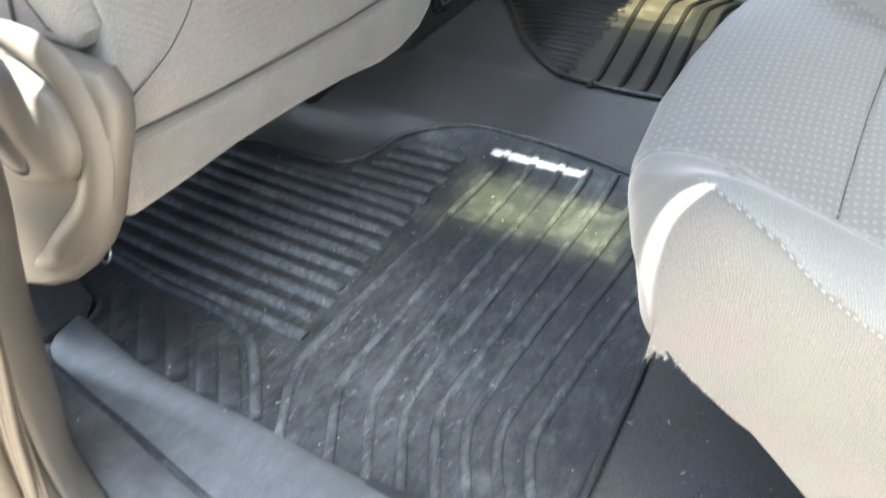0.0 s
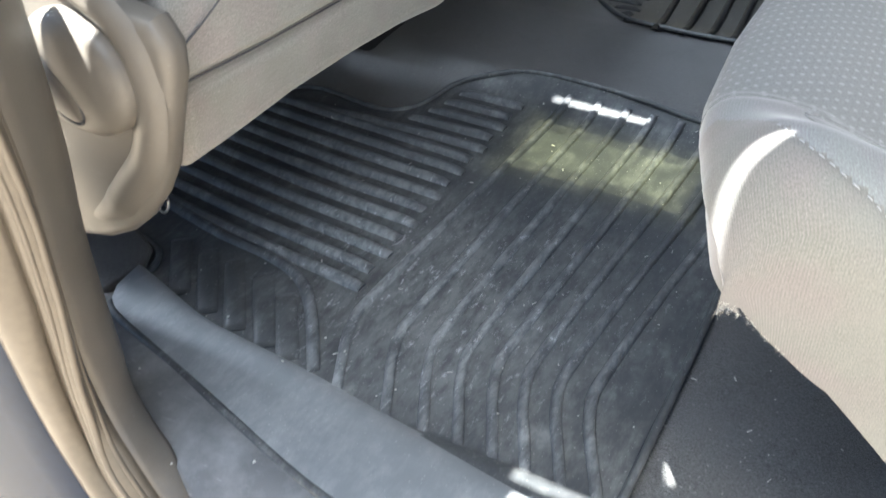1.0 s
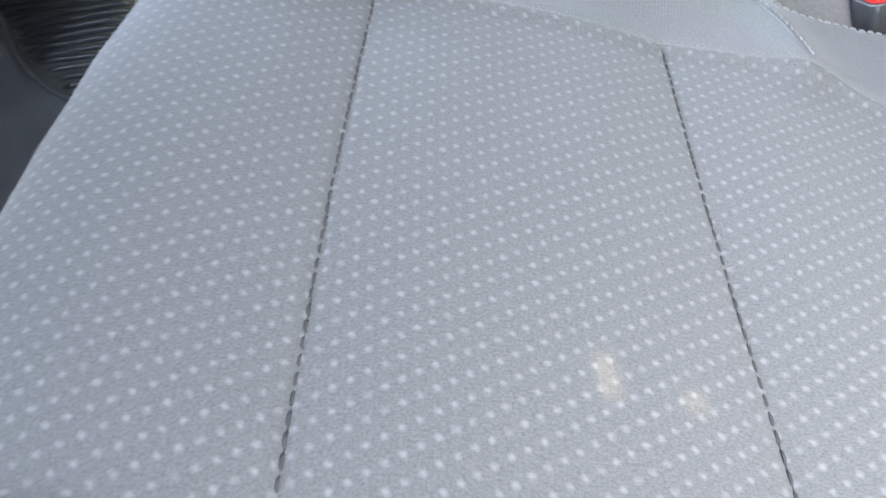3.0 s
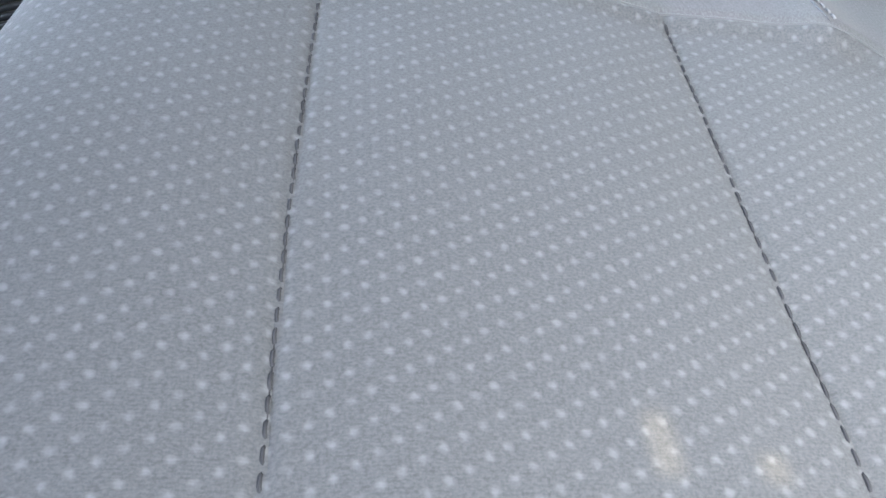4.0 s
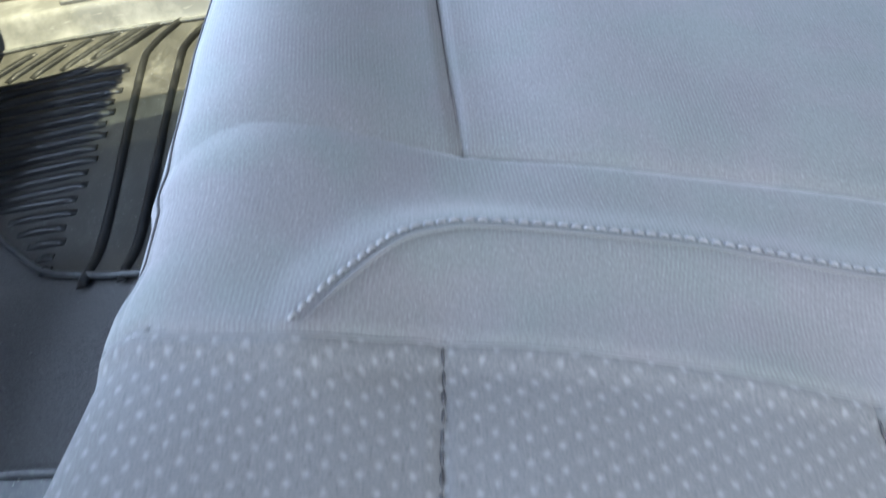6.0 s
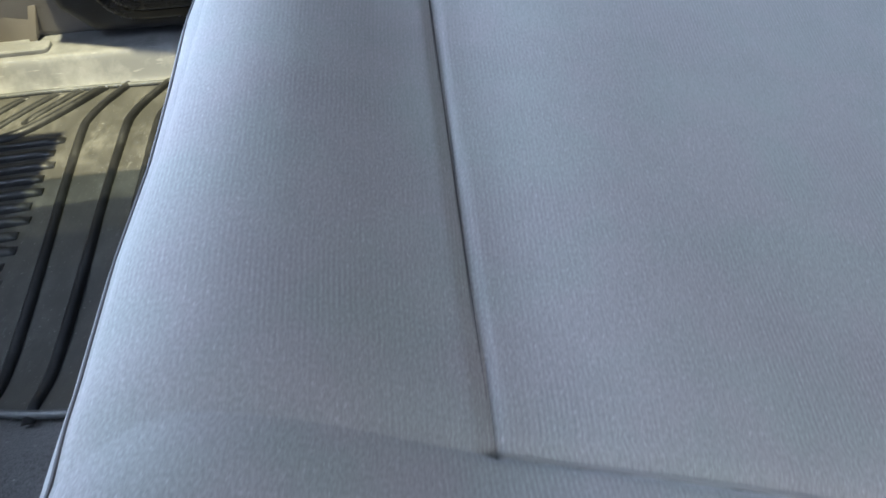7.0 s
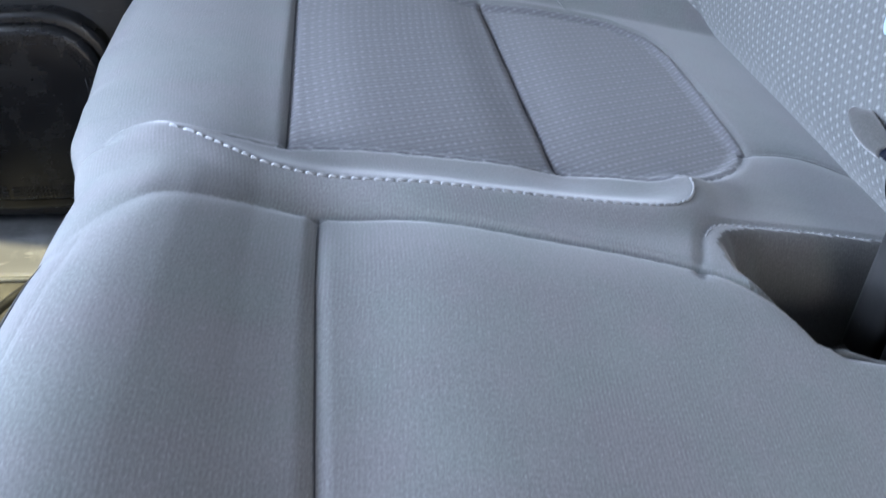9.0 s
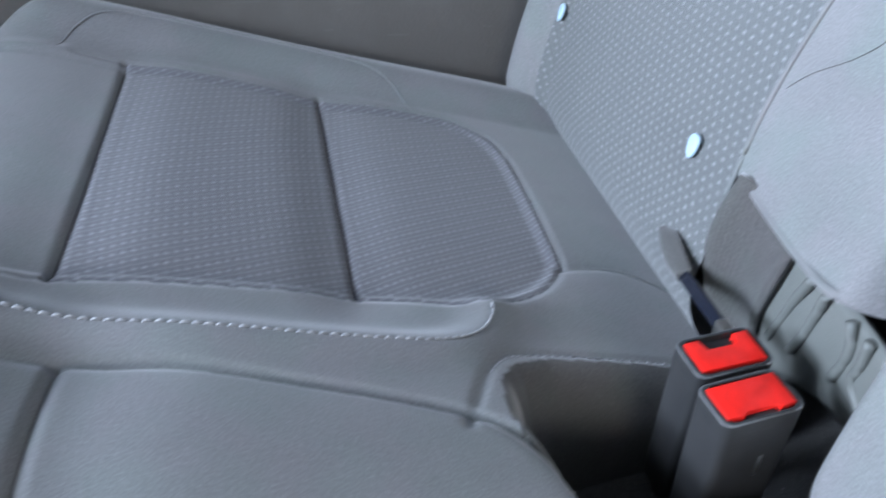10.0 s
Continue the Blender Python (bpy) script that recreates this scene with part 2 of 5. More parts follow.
M_RUBBER = rubber("black_rubber", (0.052, 0.055, 0.059), 0.75, (-0.25, -0.54, 0.0))
# flange paled for sky light falling on it, besides its dust
M_FLANGE = rubber("sky_paled_dusty_flange", (0.190, 0.198, 0.208), 0.85, None, (0.37, 0.375, 0.38))
# far mat: footwell shade and the ribs' shadows are mixed into these colours
M_RUBBER_FAR = rubber("far_shaded_dusty_rubber", (0.046, 0.045, 0.041), 0.6, None, (0.16, 0.155, 0.14))
M_RIB_SHADED = rubber("far_shaded_rib", (0.0075, 0.0078, 0.0085), 0.12)
# rib tops paled for sky highlights as well as wear
M_RIB = rubber("worn_sky_lit_rib", (0.060, 0.063, 0.068), 1.0, (-0.25, -0.53, 0.0), (0.31, 0.32, 0.32))
M_CROSS_RIB = rubber("grey_rubber_rib", (0.082, 0.087, 0.094), 0.9, (-0.35, -0.50, 0.0), (0.30, 0.31, 0.31))
M_CARPET = carpet_mat("charcoal_carpet", (0.080, 0.080, 0.080))
M_CARPET_PALE = carpet_mat("faded_carpet", (0.075, 0.068, 0.060))
M_SILL = plastic("dark_sill_plastic", (0.130, 0.131, 0.132), 0.5, 0.3, 0.6)
M_TRIM = plastic("taupe_trim_plastic", (0.135, 0.121, 0.103), 0.42, 0.3, 0.12)
M_SEAL = simple("rubber_door_seal", (0.115, 0.097, 0.075), 0.34)
M_PAINT = simple("blue_car_paint", (0.005, 0.018, 0.048), 0.55, 0.0, 0.0)
M_BLACK = plastic("black_plastic", (0.014, 0.014, 0.015), 0.42, 0.3, 0.08)
M_GLOSS = plastic("glossy_black_plastic", (0.008, 0.008, 0.009), 0.22, 0.12, 0.06)
M_DOOR = plastic("grained_door_plastic", (0.118, 0.109, 0.100), 0.55, 0.6, 0.12, 420.0)
M_WORN = plastic("worn_plastic_edge", (0.16, 0.165, 0.17), 0.4, 0.3, 0.3)
M_BUCKLE = plastic("buckle_black_plastic", (0.030, 0.030, 0.031), 0.34, 0.2, 0.1)
M_FLAP = plain_fabric("dull_taupe_cloth", (0.108, 0.106, 0.101), 1.0, "Object")
M_HINGE = plastic("grey_hinge_plastic", (0.158, 0.165, 0.153), 0.5, 0.3, 0.1)
M_LINT = simple("pale_lint", (0.55, 0.54, 0.50), 0.9)
# same grey cloth; warm light on the side is mixed into its colour
M_SIDE = plain_fabric("side_cloth_warm_light", (0.180, 0.174, 0.164), 0.6)
M_SOFT_THREAD = simple("grey_thread", (0.36, 0.36, 0.36), 0.9)
M_RED = simple("red_release_button", (0.85, 0.018, 0.012), 0.35)
M_TAG = simple("pale_blue_tag", (0.50, 0.66, 0.80), 0.5)
M_STRAP = simple("navy_gloss_strap", (0.006, 0.009, 0.020), 0.18, 0.0, 0.6)
M_METAL = simple("bare_steel", (0.45, 0.44, 0.42), 0.35, 1.0)
# near-black for hidden parts, also painted in as shade below seats and bench
M_DARK = simple("near_black_and_shade", (0.012, 0.012, 0.013), 0.9)
M_CONCRETE = plastic("pale_concrete", (0.32, 0.262, 0.195), 0.9, 0.8, 0.3, 60.0)
M_HEADLINER = plain_fabric("headliner_cloth", (0.060, 0.062, 0.066))
# filters over the added roof openings: they tint, dim and soften sun patches
M_GLASS_SMOKE = tinted_glass("smoked_glass", (0.06, 0.05, 0.038))
M_GLASS_WARM = tinted_glass("warm_patch_filter", (0.66, 0.62, 0.47))
M_GLASS_MID = tinted_glass("patch_rim_filter", (0.36, 0.36, 0.28))
M_GLASS_DARK = tinted_glass("patch_outer_filter", (0.17, 0.17, 0.125))
M_GLASS_EDGE = tinted_glass("patch_edge_filter", (0.07, 0.07, 0.05))
M_GLASS_AMBER = tinted_glass("fleck_filter", (0.30, 0.265, 0.205))
M_GLASS = tinted_glass("tinted_glass", (0.47, 0.475, 0.365))


# ---------------------------------------------------------------- geometry helpers
def thing(name, label, category, kind="", group="", at=(0, 0, 0)):
    ob = new(name)
    ob.empty_display_size = 0.05
    ob.location = at
    return tagged(ob, label, category, group, kind)


def raw(name, verts, faces, material, parent=None, uv=None, smooth=True, label=""):
    me = bpy.data.meshes.new(name)
    me.from_pydata([tuple(map(float, v)) for v in verts], [], [tuple(map(int, f)) for f in faces])
    if uv is not None:
        lay = me.uv_layers.new(name="UVMap")
        loops = np.empty(len(me.loops), dtype=np.int32)
        me.loops.foreach_get("vertex_index", loops)
        lay.data.foreach_set("uv", np.asarray(uv, dtype=np.float32)[loops].ravel())
    if smooth:
        me.polygons.foreach_set("use_smooth", [True] * len(me.polygons))
    me.materials.append(material)
    ob = new(name, me)
    if parent is not None:
        ob.parent = parent
        ob.matrix_parent_inverse = Matrix.Translation(-Vector(parent.location)) if parent.type == "EMPTY" else Matrix()
    if label:
        tagged(ob, label)
    return ob


def part(name, bm, material, parent=None, label="", smooth=True):
    me = bpy.data.meshes.new(name)
    bmesh.ops.recalc_face_normals(bm, faces=bm.faces)
    bm.to_mesh(me)
    bm.free()
    if smooth:
        me.polygons.foreach_set("use_smooth", [True] * len(me.polygons))
        me.set_sharp_from_angle(angle=radians(40))
    me.materials.append(material)
    ob = new(name, me)
    if parent is not None:
        ob.parent = parent
        ob.matrix_parent_inverse = Matrix.Translation(-Vector(parent.location)) if parent.type == "EMPTY" else Matrix()
    if label:
        tagged(ob, label)
    return ob


def block(a, b, bevel=0.004, seg=2):
    bm = bmesh.new()
    bmesh.ops.create_cube(bm, size=1)
    for v in bm.verts:
        v.co = Vector([(a[i] + b[i]) / 2 + v.co[i] * (b[i] - a[i]) for i in range(3)])
    if bevel:
        bmesh.ops.bevel(bm, geom=bm.edges[:], offset=bevel, segments=seg, affect="EDGES", profile=0.5)
    return bm


def slab(outline, axis, lo, hi, bevel=0.004, seg=3):
    """A flat outline pushed out along one axis, with rounded edges. axis 0: outline is (y, z); 1: (x, z); 2: (x, y)."""
    bm = bmesh.new()
    put = (lambda p, h: (h, p[0], p[1])), (lambda p, h: (p[0], h, p[1])), (lambda p, h: (p[0], p[1], h))
    low = [bm.verts.new(put[axis](p, lo)) for p in outline]
    top = [bm.verts.new(put[axis](p, hi)) for p in outline]
    bm.faces.new(low)
    bm.faces.new(top)
    for i in range(len(low)):
        j = (i + 1) % len(low)
        bm.faces.new((low[i], low[j], top[j], top[i]))
    bmesh.ops.recalc_face_normals(bm, faces=bm.faces)
    if bevel:
        rim = [e for e in bm.edges if sum(v in e.verts for v in top) == 2 or sum(v in e.verts for v in low) == 2]
        bmesh.ops.bevel(bm, geom=rim, offset=bevel, segments=seg, affect="EDGES", profile=0.5)
    return bm


def smooth_line(points, step=0.004, closed=False):
    """Even points along a Catmull-Rom curve through the given ones."""
    p = np.array(points, float)
    if closed:
        q = np.vstack([p[-1], p, p[0], p[1]])
    else:
        q = np.vstack([2 * p[0] - p[1], p, 2 * p[-1] - p[-2]])
    out = []
    for i in range(1, len(q) - 2):
        n = max(2, int(np.linalg.norm(q[i + 1] - q[i]) / step) + 1)
        t = np.linspace(0, 1, n, endpoint=False)[:, None]
        a, b, c, d = q[i - 1], q[i], q[i + 1], q[i + 2]
        out.append(0.5 * (2 * b + (c - a) * t + (2 * a - 5 * b + 4 * c - d) * t**2 + (3 * b - a - 3 * c + d) * t**3))
    return np.vstack(out if closed else out + [p[-1:]])


def tube(line, radius, sides=6, flat=1.0):
    """Vertices and faces of a tube along 3D points."""
    line = np.asarray(line, float)
    d = np.gradient(line, axis=0)
    d /= np.linalg.norm(d, axis=1, keepdims=True) + 1e-12
    up = np.tile([0.0, 0.0, 1.0], (len(line), 1))
    steep = np.abs(d[:, 2]) > 0.95
    up[steep] = [1.0, 0.0, 0.0]
    side = np.cross(d, up)
    side /= np.linalg.norm(side, axis=1, keepdims=True)
    up = np.cross(side, d)
    verts, faces, n = [], [], len(line)
    for k in range(sides):
        a = 2 * math.pi * k / sides
        verts.append(line + radius * (math.cos(a) * side + flat * math.sin(a) * up))
    verts = np.stack(verts, 1).reshape(-1, 3)
    for i in range(n - 1):
        for k in range(sides):
            j = (k + 1) % sides
            faces.append((i * sides + k, i * sides + j, (i + 1) * sides + j, (i + 1) * sides + k))
    faces.append(tuple(range(sides))[::-1])
    faces.append(tuple((n - 1) * sides + k for k in range(sides)))
    return verts, faces


def dist_to(line, px, py):
    """Distance from grid points to a polyline in the plane."""
    line = np.asarray(line, float)
    px, py = np.broadcast_arrays(np.asarray(px, float), np.asarray(py, float))
    out = np.full(px.shape, 1.0)
    lo, hi = line.min(0) - 0.13, line.max(0) + 0.13
    near = (px > lo[0]) & (px < hi[0]) & (py > lo[1]) & (py < hi[1])
    px, py = px[near], py[near]
    best = np.full(px.shape, 1.0)
    for (ax, ay), (bx, by) in zip(line[:-1], line[1:]):
        dx, dy = bx - ax, by - ay
        t = np.clip(((px - ax) * dx + (py - ay) * dy) / (dx * dx + dy * dy + 1e-12), 0, 1)
        best = np.minimum(best, (px - ax - t * dx) ** 2 + (py - ay - t * dy) ** 2)
    out[near] = np.sqrt(best)
    return out


def inside(poly, px, py):
    poly = np.asarray(poly, float)
    hit = np.zeros(px.shape, bool)
    for (ax, ay), (bx, by) in zip(poly, np.roll(poly, -1, axis=0)):
        cross = ((ay > py) != (by > py)) & (px < (bx - ax) * (py - ay) / (by - ay + 1e-15) + ax)
        hit ^= cross
    return hit


def step01(x):
    x = np.clip(x, 0, 1)
    return x * x * (3 - 2 * x)


# ---------------------------------------------------------------- the rear bench: lines of its cover, in metres
# s runs back from the front lip (s = x on top), t runs across the car (t = y on top)
NEAR_INSERT = smooth_line([(-0.30, -0.604), (0.02, -0.603), (0.05, -0.610), (0.13, -0.615), (0.22, -0.617), (0.30, -0.616), (0.345, -0.607), (0.385, -0.596), (0.414, -0.55), (0.418, -0.39), (0.404, -0.358), (0.381, -0.336), (0.352, -0.316), (0.272, -0.300), (0.19, -0.286), (0.118, -0.279), (0.095, -0.282), (0.070, -0.286), (0.046, -0.282), (0.02, -0.276), (0.0, -0.275), (-0.30, -0.275)], 0.006)
FAR_INSERT = smooth_line([(-0.30, 0.245), (0.0, 0.252), (0.03, 0.268), (0.055, 0.276), (0.10, 0.286), (0.162, 0.293), (0.26, 0.306), (0.32, 0.307), (0.352, 0.312), (0.381, 0.328), (0.401, 0.346), (0.413, 0.366), (0.418, 0.39), (0.415, 0.55), (0.384, 0.597), (0.345, 0.605), (0.26, 0.603), (0.10, 0.605), (0.0, 0.606), (-0.30, 0.606)], 0.006)
SEAM_NEAR_1 = [(0.0955, -0.615), (0.1035, -0.443), (0.1165, -0.279)]
SEAM_NEAR_2 = [(0.2585, -0.617), (0.2645, -0.454), (0.2735, -0.299)]
FAR_INSERT_SEWN = FAR_INSERT[FAR_INSERT[:, 0] > 0.07]
SEAM_FAR_1 = [(0.108, 0.286), (0.104, 0.605)]
SEAM_FAR_2 = [(0.269, 0.306), (0.260, 0.604)]
SEAM_MID = smooth_line([(0.132, -0.166), (0.1305, -0.09), (0.129, 0.0), (0.128, 0.10), (0.127, 0.214)], 0.02)
EDGE_MID_NEAR = smooth_line([(0.004, -0.183), (0.014, -0.181), (0.026, -0.174), (0.047, -0.167), (0.08, -0.168), (0.13, -0.167), (0.193, -0.177), (0.301, -0.189), (0.37, -0.200), (0.50, -0.21)], 0.008)
EDGE_MID_FAR = smooth_line([(-0.20, 0.148), (0.0, 0.150), (0.017, 0.160), (0.048, 0.194), (0.081, 0.206), (0.118, 0.216), (0.181, 0.217), (0.234, 0.211), (0.289, 0.203), (0.325, 0.191), (0.346, 0.168), (0.362, 0.143), (0.385, 0.139), (0.52, 0.139)], 0.008)
STITCH_NEAR_IN = smooth_line([(0.071, -0.284), (0.084, -0.264), (0.104, -0.241), (0.122, -0.232), (0.142, -0.229), (0.192, -0.232), (0.229, -0.236), (0.290, -0.248), (0.320, -0.251), (0.337, -0.262), (0.347, -0.285), (0.351, -0.314)], 0.004)
STITCH_FAR_IN = smooth_line([(0.052, 0.262), (0.070, 0.252), (0.100, 0.244), (0.150, 0.242), (0.198, 0.2435), (0.26, 0.247), (0.310, 0.254), (0.334, 0.268), (0.347, 0.290), (0.350, 0.306)], 0.004)
STITCH_NEAR_OUT = smooth_line([(0.045, -0.612), (0.058, -0.630), (0.080, -0.645), (0.125, -0.654), (0.19, -0.658), (0.27, -0.658), (0.312, -0.652), (0.335, -0.635), (0.344, -0.609)], 0.004)
STITCH_FAR_OUT = smooth_line([(0.060, 0.607), (0.068, 0.636), (0.095, 0.655), (0.175, 0.661), (0.262, 0.661), (0.308, 0.653), (0.332, 0.634), (0.343, 0.607)], 0.004)
HEM = smooth_line([(0.010, -0.281), (0.008, -0.24), (0.006, -0.19), (0.005, -0.10), (0.012, 0.0), (0.018, 0.09), (0.024, 0.157)], 0.008)
SEAM_REAR_FAR = smooth_line([(0.413, 0.368), (0.454, 0.378), (0.486, 0.368), (0.515, 0.343)], 0.008)
SEAM_REAR_NEAR = [(s, -t) for s, t in SEAM_REAR_FAR]
POCKET_FAR = smooth_line([(0.311, 0.184), (0.322, 0.212), (0.332, 0.236), (0.346, 0.253), (0.368, 0.261), (0.418, 0.268), (0.475, 0.273)], 0.005)
POCKET_NEAR = [(s + 0.004, -t) for s, t in POCKET_FAR[12:]]
SIDE_SEAM_NEAR = smooth_line([(0.031, -0.652), (0.037, -0.664), (0.050, -0.680), (0.076, -0.700), (0.11, -0.709), (0.18, -0.712), (0.30, -0.713), (0.48, -0.713)], 0.006)
SIDE_SEAM_FAR = [(s, -t) for s, t in SIDE_SEAM_NEAR]
WELL_FAR = [(0.350, 0.142), (0.334, 0.200), (0.339, 0.232), (0.350, 0.247), (0.370, 0.256), (0.418, 0.263), (0.475, 0.268), (0.60, 0.272), (0.60, 0.137), (0.385, 0.137), (0.364, 0.140)]
WELL_NEAR = [(0.346, -0.236), (0.356, -0.256), (0.40, -0.266), (0.60, -0.27), (0.60, -0.222), (0.39, -0.222)]

_yy = np.linspace(-0.9, 0.9, 721)
_zr = np.interp(_yy, [-0.62, -0.28, -0.19, -0.165, 0.0, 0.17, 0.20, 0.30, 0.61], [0.306, 0.318, 0.326, 0.333, 0.352, 0.371, 0.362, 0.348, 0.353])
_k = np.exp(-0.5 * (np.arange(-22, 23) / 7.0) ** 2)
_zr = np.convolve(np.pad(_zr, 22, mode="edge"), _k / _k.sum(), mode="valid")
_k = np.exp(-0.5 * (np.arange(-60, 61) / 20.0) ** 2)
_zr_front = np.convolve(np.pad(_zr, 60, mode="edge"), _k / _k.sum(), mode="valid")      # the front roll runs smoothly across the seams
_sl = np.interp(_yy, [-0.62, -0.28, 0.0, 0.30, 0.61], [0.27, 0.285, 0.25, 0.21, 0.21])


def bench_top(s, t):
    """Height of the cushion's top before its front and side edges roll down."""
    back = step01((s - 0.03) / 0.13)
    z = back * np.interp(t, _yy, _zr) + (1 - back) * np.interp(t, _yy, _zr_front) - np.interp(t, _yy, _sl) * (s - 0.11)
    # outer bolsters stand up, the inserts lie a little lower
    z = z + 0.020 * step01((np.abs(t) - 0.614) / 0.046) * step01((s + 0.01) / 0.06)
    for poly in (NEAR_INSERT, FAR_INSERT):
        d = dist_to(poly, s, t)
        z = z - 0.005 * inside(poly, s, t) * step01(d / 0.012)
    z = z + 0.007 * np.exp(-((dist_to(STITCH_NEAR_IN, s, t) / 0.018) ** 2)) + 0.0065 * np.exp(-((dist_to(STITCH_FAR_IN, s, t) / 0.016) ** 2))
    # grooves: (line, depth, width, broad depth, broad width)
    for line, a, b, c, d in (
        (SEAM_NEAR_1, 0.0020, 0.0020, 0.0042, 0.026), (SEAM_NEAR_2, 0.0018, 0.0020, 0.0040, 0.026),
        (SEAM_FAR_1, 0.0030, 0.0022, 0.0050, 0.028), (SEAM_FAR_2, 0.0028, 0.0022, 0.0042, 0.026),
        (SEAM_MID, 0.0036, 0.0028, 0.0095, 0.040), (EDGE_MID_NEAR, 0.0038, 0.0026, 0.0020, 0.012),
        (EDGE_MID_FAR, 0.0050, 0.0035, 0.0010, 0.010), (NEAR_INSERT, 0.0018, 0.0022, 0.0, 1.0), (FAR_INSERT_SEWN, 0.0022, 0.0024, 0.0, 1.0),
        (SEAM_REAR_FAR, 0.0015, 0.0022, 0.0012, 0.010), (SEAM_REAR_NEAR, 0.0015, 0.0022, 0.0012, 0.010),
        (POCKET_FAR, 0.0020, 0.0022, 0.0, 1.0), (SIDE_SEAM_NEAR, 0.0016, 0.0026, 0.0, 1.0), (SIDE_SEAM_FAR, 0.0012, 0.0022, 0.0, 1.0),
        (HEM, 0.0004, 0.0020, 0.0, 1.0), (STITCH_NEAR_OUT, 0.0010, 0.0020, 0.0, 1.0), (STITCH_FAR_OUT, 0.0010, 0.0020, 0.0, 1.0),
    ):
        g = dist_to(line, s, t)
        tight = np.interp(s, [0.03, 0.10, 0.16], [0.06, 0.2, 1.0]) if line is EDGE_MID_FAR or line is EDGE_MID_NEAR else 1.0
        z = z - tight * a * np.exp(-((g / b) ** 2)) - c * np.exp(-((g / d) ** 2))
    for well, depth in ((WELL_FAR, 0.16), (WELL_NEAR, 0.09)):
        z = z - depth * inside(well, s, t) * step01(dist_to(well, s, t) / 0.058)
    # soft unevenness of a used cushion
    z = z + 0.0012 * np.sin(17 * s + 9 * t) * np.sin(11 * t - 5 * s + 1.3)
    return z


LIP_A, LIP_B, SIDE_A, SIDE_B, SIDE_T, POW = 0.068, 0.045, 0.042, 0.052, 0.660, 2.0 / 2.4


def lip(u):
    """Front profile for u from 0 (top) to 1 (lowest part of the lip) and on to 2 (the hem): x, drop, s."""
    th = np.clip(u, 0, 1) * math.pi / 2
    x = 0.06 - LIP_A * np.sin(th) ** POW
    drop = LIP_B * (1 - np.cos(th) ** POW)
    arc = 0.06 - np.clip(u, 0, 1) * (LIP_A + LIP_B) * 0.80
    return x + 0.012 * np.clip(u - 1, 0, 1), drop, arc - 0.07 * np.clip(u - 1, 0, 1)


def bench_point(s, t):
    """A point on the cushion's skin for cover coordinates s and t."""
    s, t = np.asarray(s, float), np.asarray(t, float)
    span = (LIP_A + LIP_B) * 0.80
    u = np.clip((0.06 - s) / span, 0, 1) + np.clip((0.06 - span - s) / 0.07, 0, 1)
    x, dx, _ = lip(u)
    x = np.where(s > 0.06, s, x)
    dx = np.where(s > 0.06, 0, dx)
    w = np.abs(t) - SIDE_T
    side_span = (SIDE_A + SIDE_B) * 0.80
    q = np.clip(w / side_span, 0, 1) * math.pi / 2
    y = np.where(w > 0, np.sign(t) * (SIDE_T + SIDE_A * np.sin(q) ** POW), t)
    dy = np.where(w > 0, SIDE_B * (1 - np.cos(q) ** POW), 0)
    below = np.clip((w - side_span) / 0.12, 0, 1)
    z = bench_top(s, np.clip(t, -0.72, 0.72)) - dx - dy + np.interp(t, _yy, _sl) * (s - x) * (s < 0.06) * (s > -0.031)
    z = z + np.interp(t, _yy, _sl) * (-0.0304 - 0.06 + LIP_A) * (s <= -0.031)
    # rounded front corners in plan, and a front edge bent to the camera's view
    x = x + np.interp(t, [-0.26, -0.21, -0.10, 0.05, 0.15, 0.22, 0.28, 0.35, 0.42, 0.50, 0.58, 0.64, 0.70], [0, 0.010, 0.005, 0.006, 0.014, 0.018, 0.006, -0.012, -0.022, -0.024, -0.018, -0.006, 0]) * np.clip((0.10 - s) / 0.06, 0, 1) + 0.026 * np.clip((np.abs(t) - 0.58) / 0.14, 0, 1) ** 2.6 * np.clip((0.16 - s) / 0.12, 0, 1)
    x = x - np.interp(t, [-0.70, -0.66, -0.62, -0.58, -0.50, -0.42, -0.35, -0.28, -0.24], [0.003, 0.011, 0.018, 0.023, 0.031, 0.031, 0.025, 0.012, 0.002]) * step01((0.10 - s) / 0.10)
    x = x + np.interp(t, [-0.64, -0.58, -0.50, -0.43, -0.38, -0.33, -0.28, -0.25, -0.20, -0.15, -0.10, -0.05, 0.0, 0.16, 0.25, 0.31, 0.36, 0.43, 0.50, 0.56, 0.64], [0, -0.004, 0, 0.003, 0.004, 0.004, 0.006, 0.002, -0.005, 0.001, 0.005, 0.009, 0.010, 0.010, 0.003, -0.002, 0.006, 0.009, 0.009, 0.006, 0]) * step01((0.09 - s) / 0.09)
    hem = np.clip(0.255 - 0.75 * np.clip(s, 0, 1), 0.05, 0.25)
    z = z - below * np.maximum(z - hem, 0)
    z = z - np.clip(u - 1, 0, 1) * np.maximum(z - 0.245, 0)
    return np.stack(np.broadcast_arrays(x, y, np.maximum(z, 0.05)), -1)


def cover_grid():
    span, side = (LIP_A + LIP_B) * 0.80, (SIDE_A + SIDE_B) * 0.80
    s = np.concatenate([np.linspace(0.06 - span - 0.07, 0.06 - span, 14, endpoint=False), np.linspace(0.06 - span, 0.06, 44, endpoint=False), np.arange(0.06, 0.535, 0.0025)])
    half = np.concatenate([np.arange(0, SIDE_T, 0.0025), np.linspace(SIDE_T, SIDE_T + side, 26, endpoint=False), np.linspace(SIDE_T + side, SIDE_T + side + 0.12, 14)])
    t = np.concatenate([-half[:0:-1], half])
    return s, t


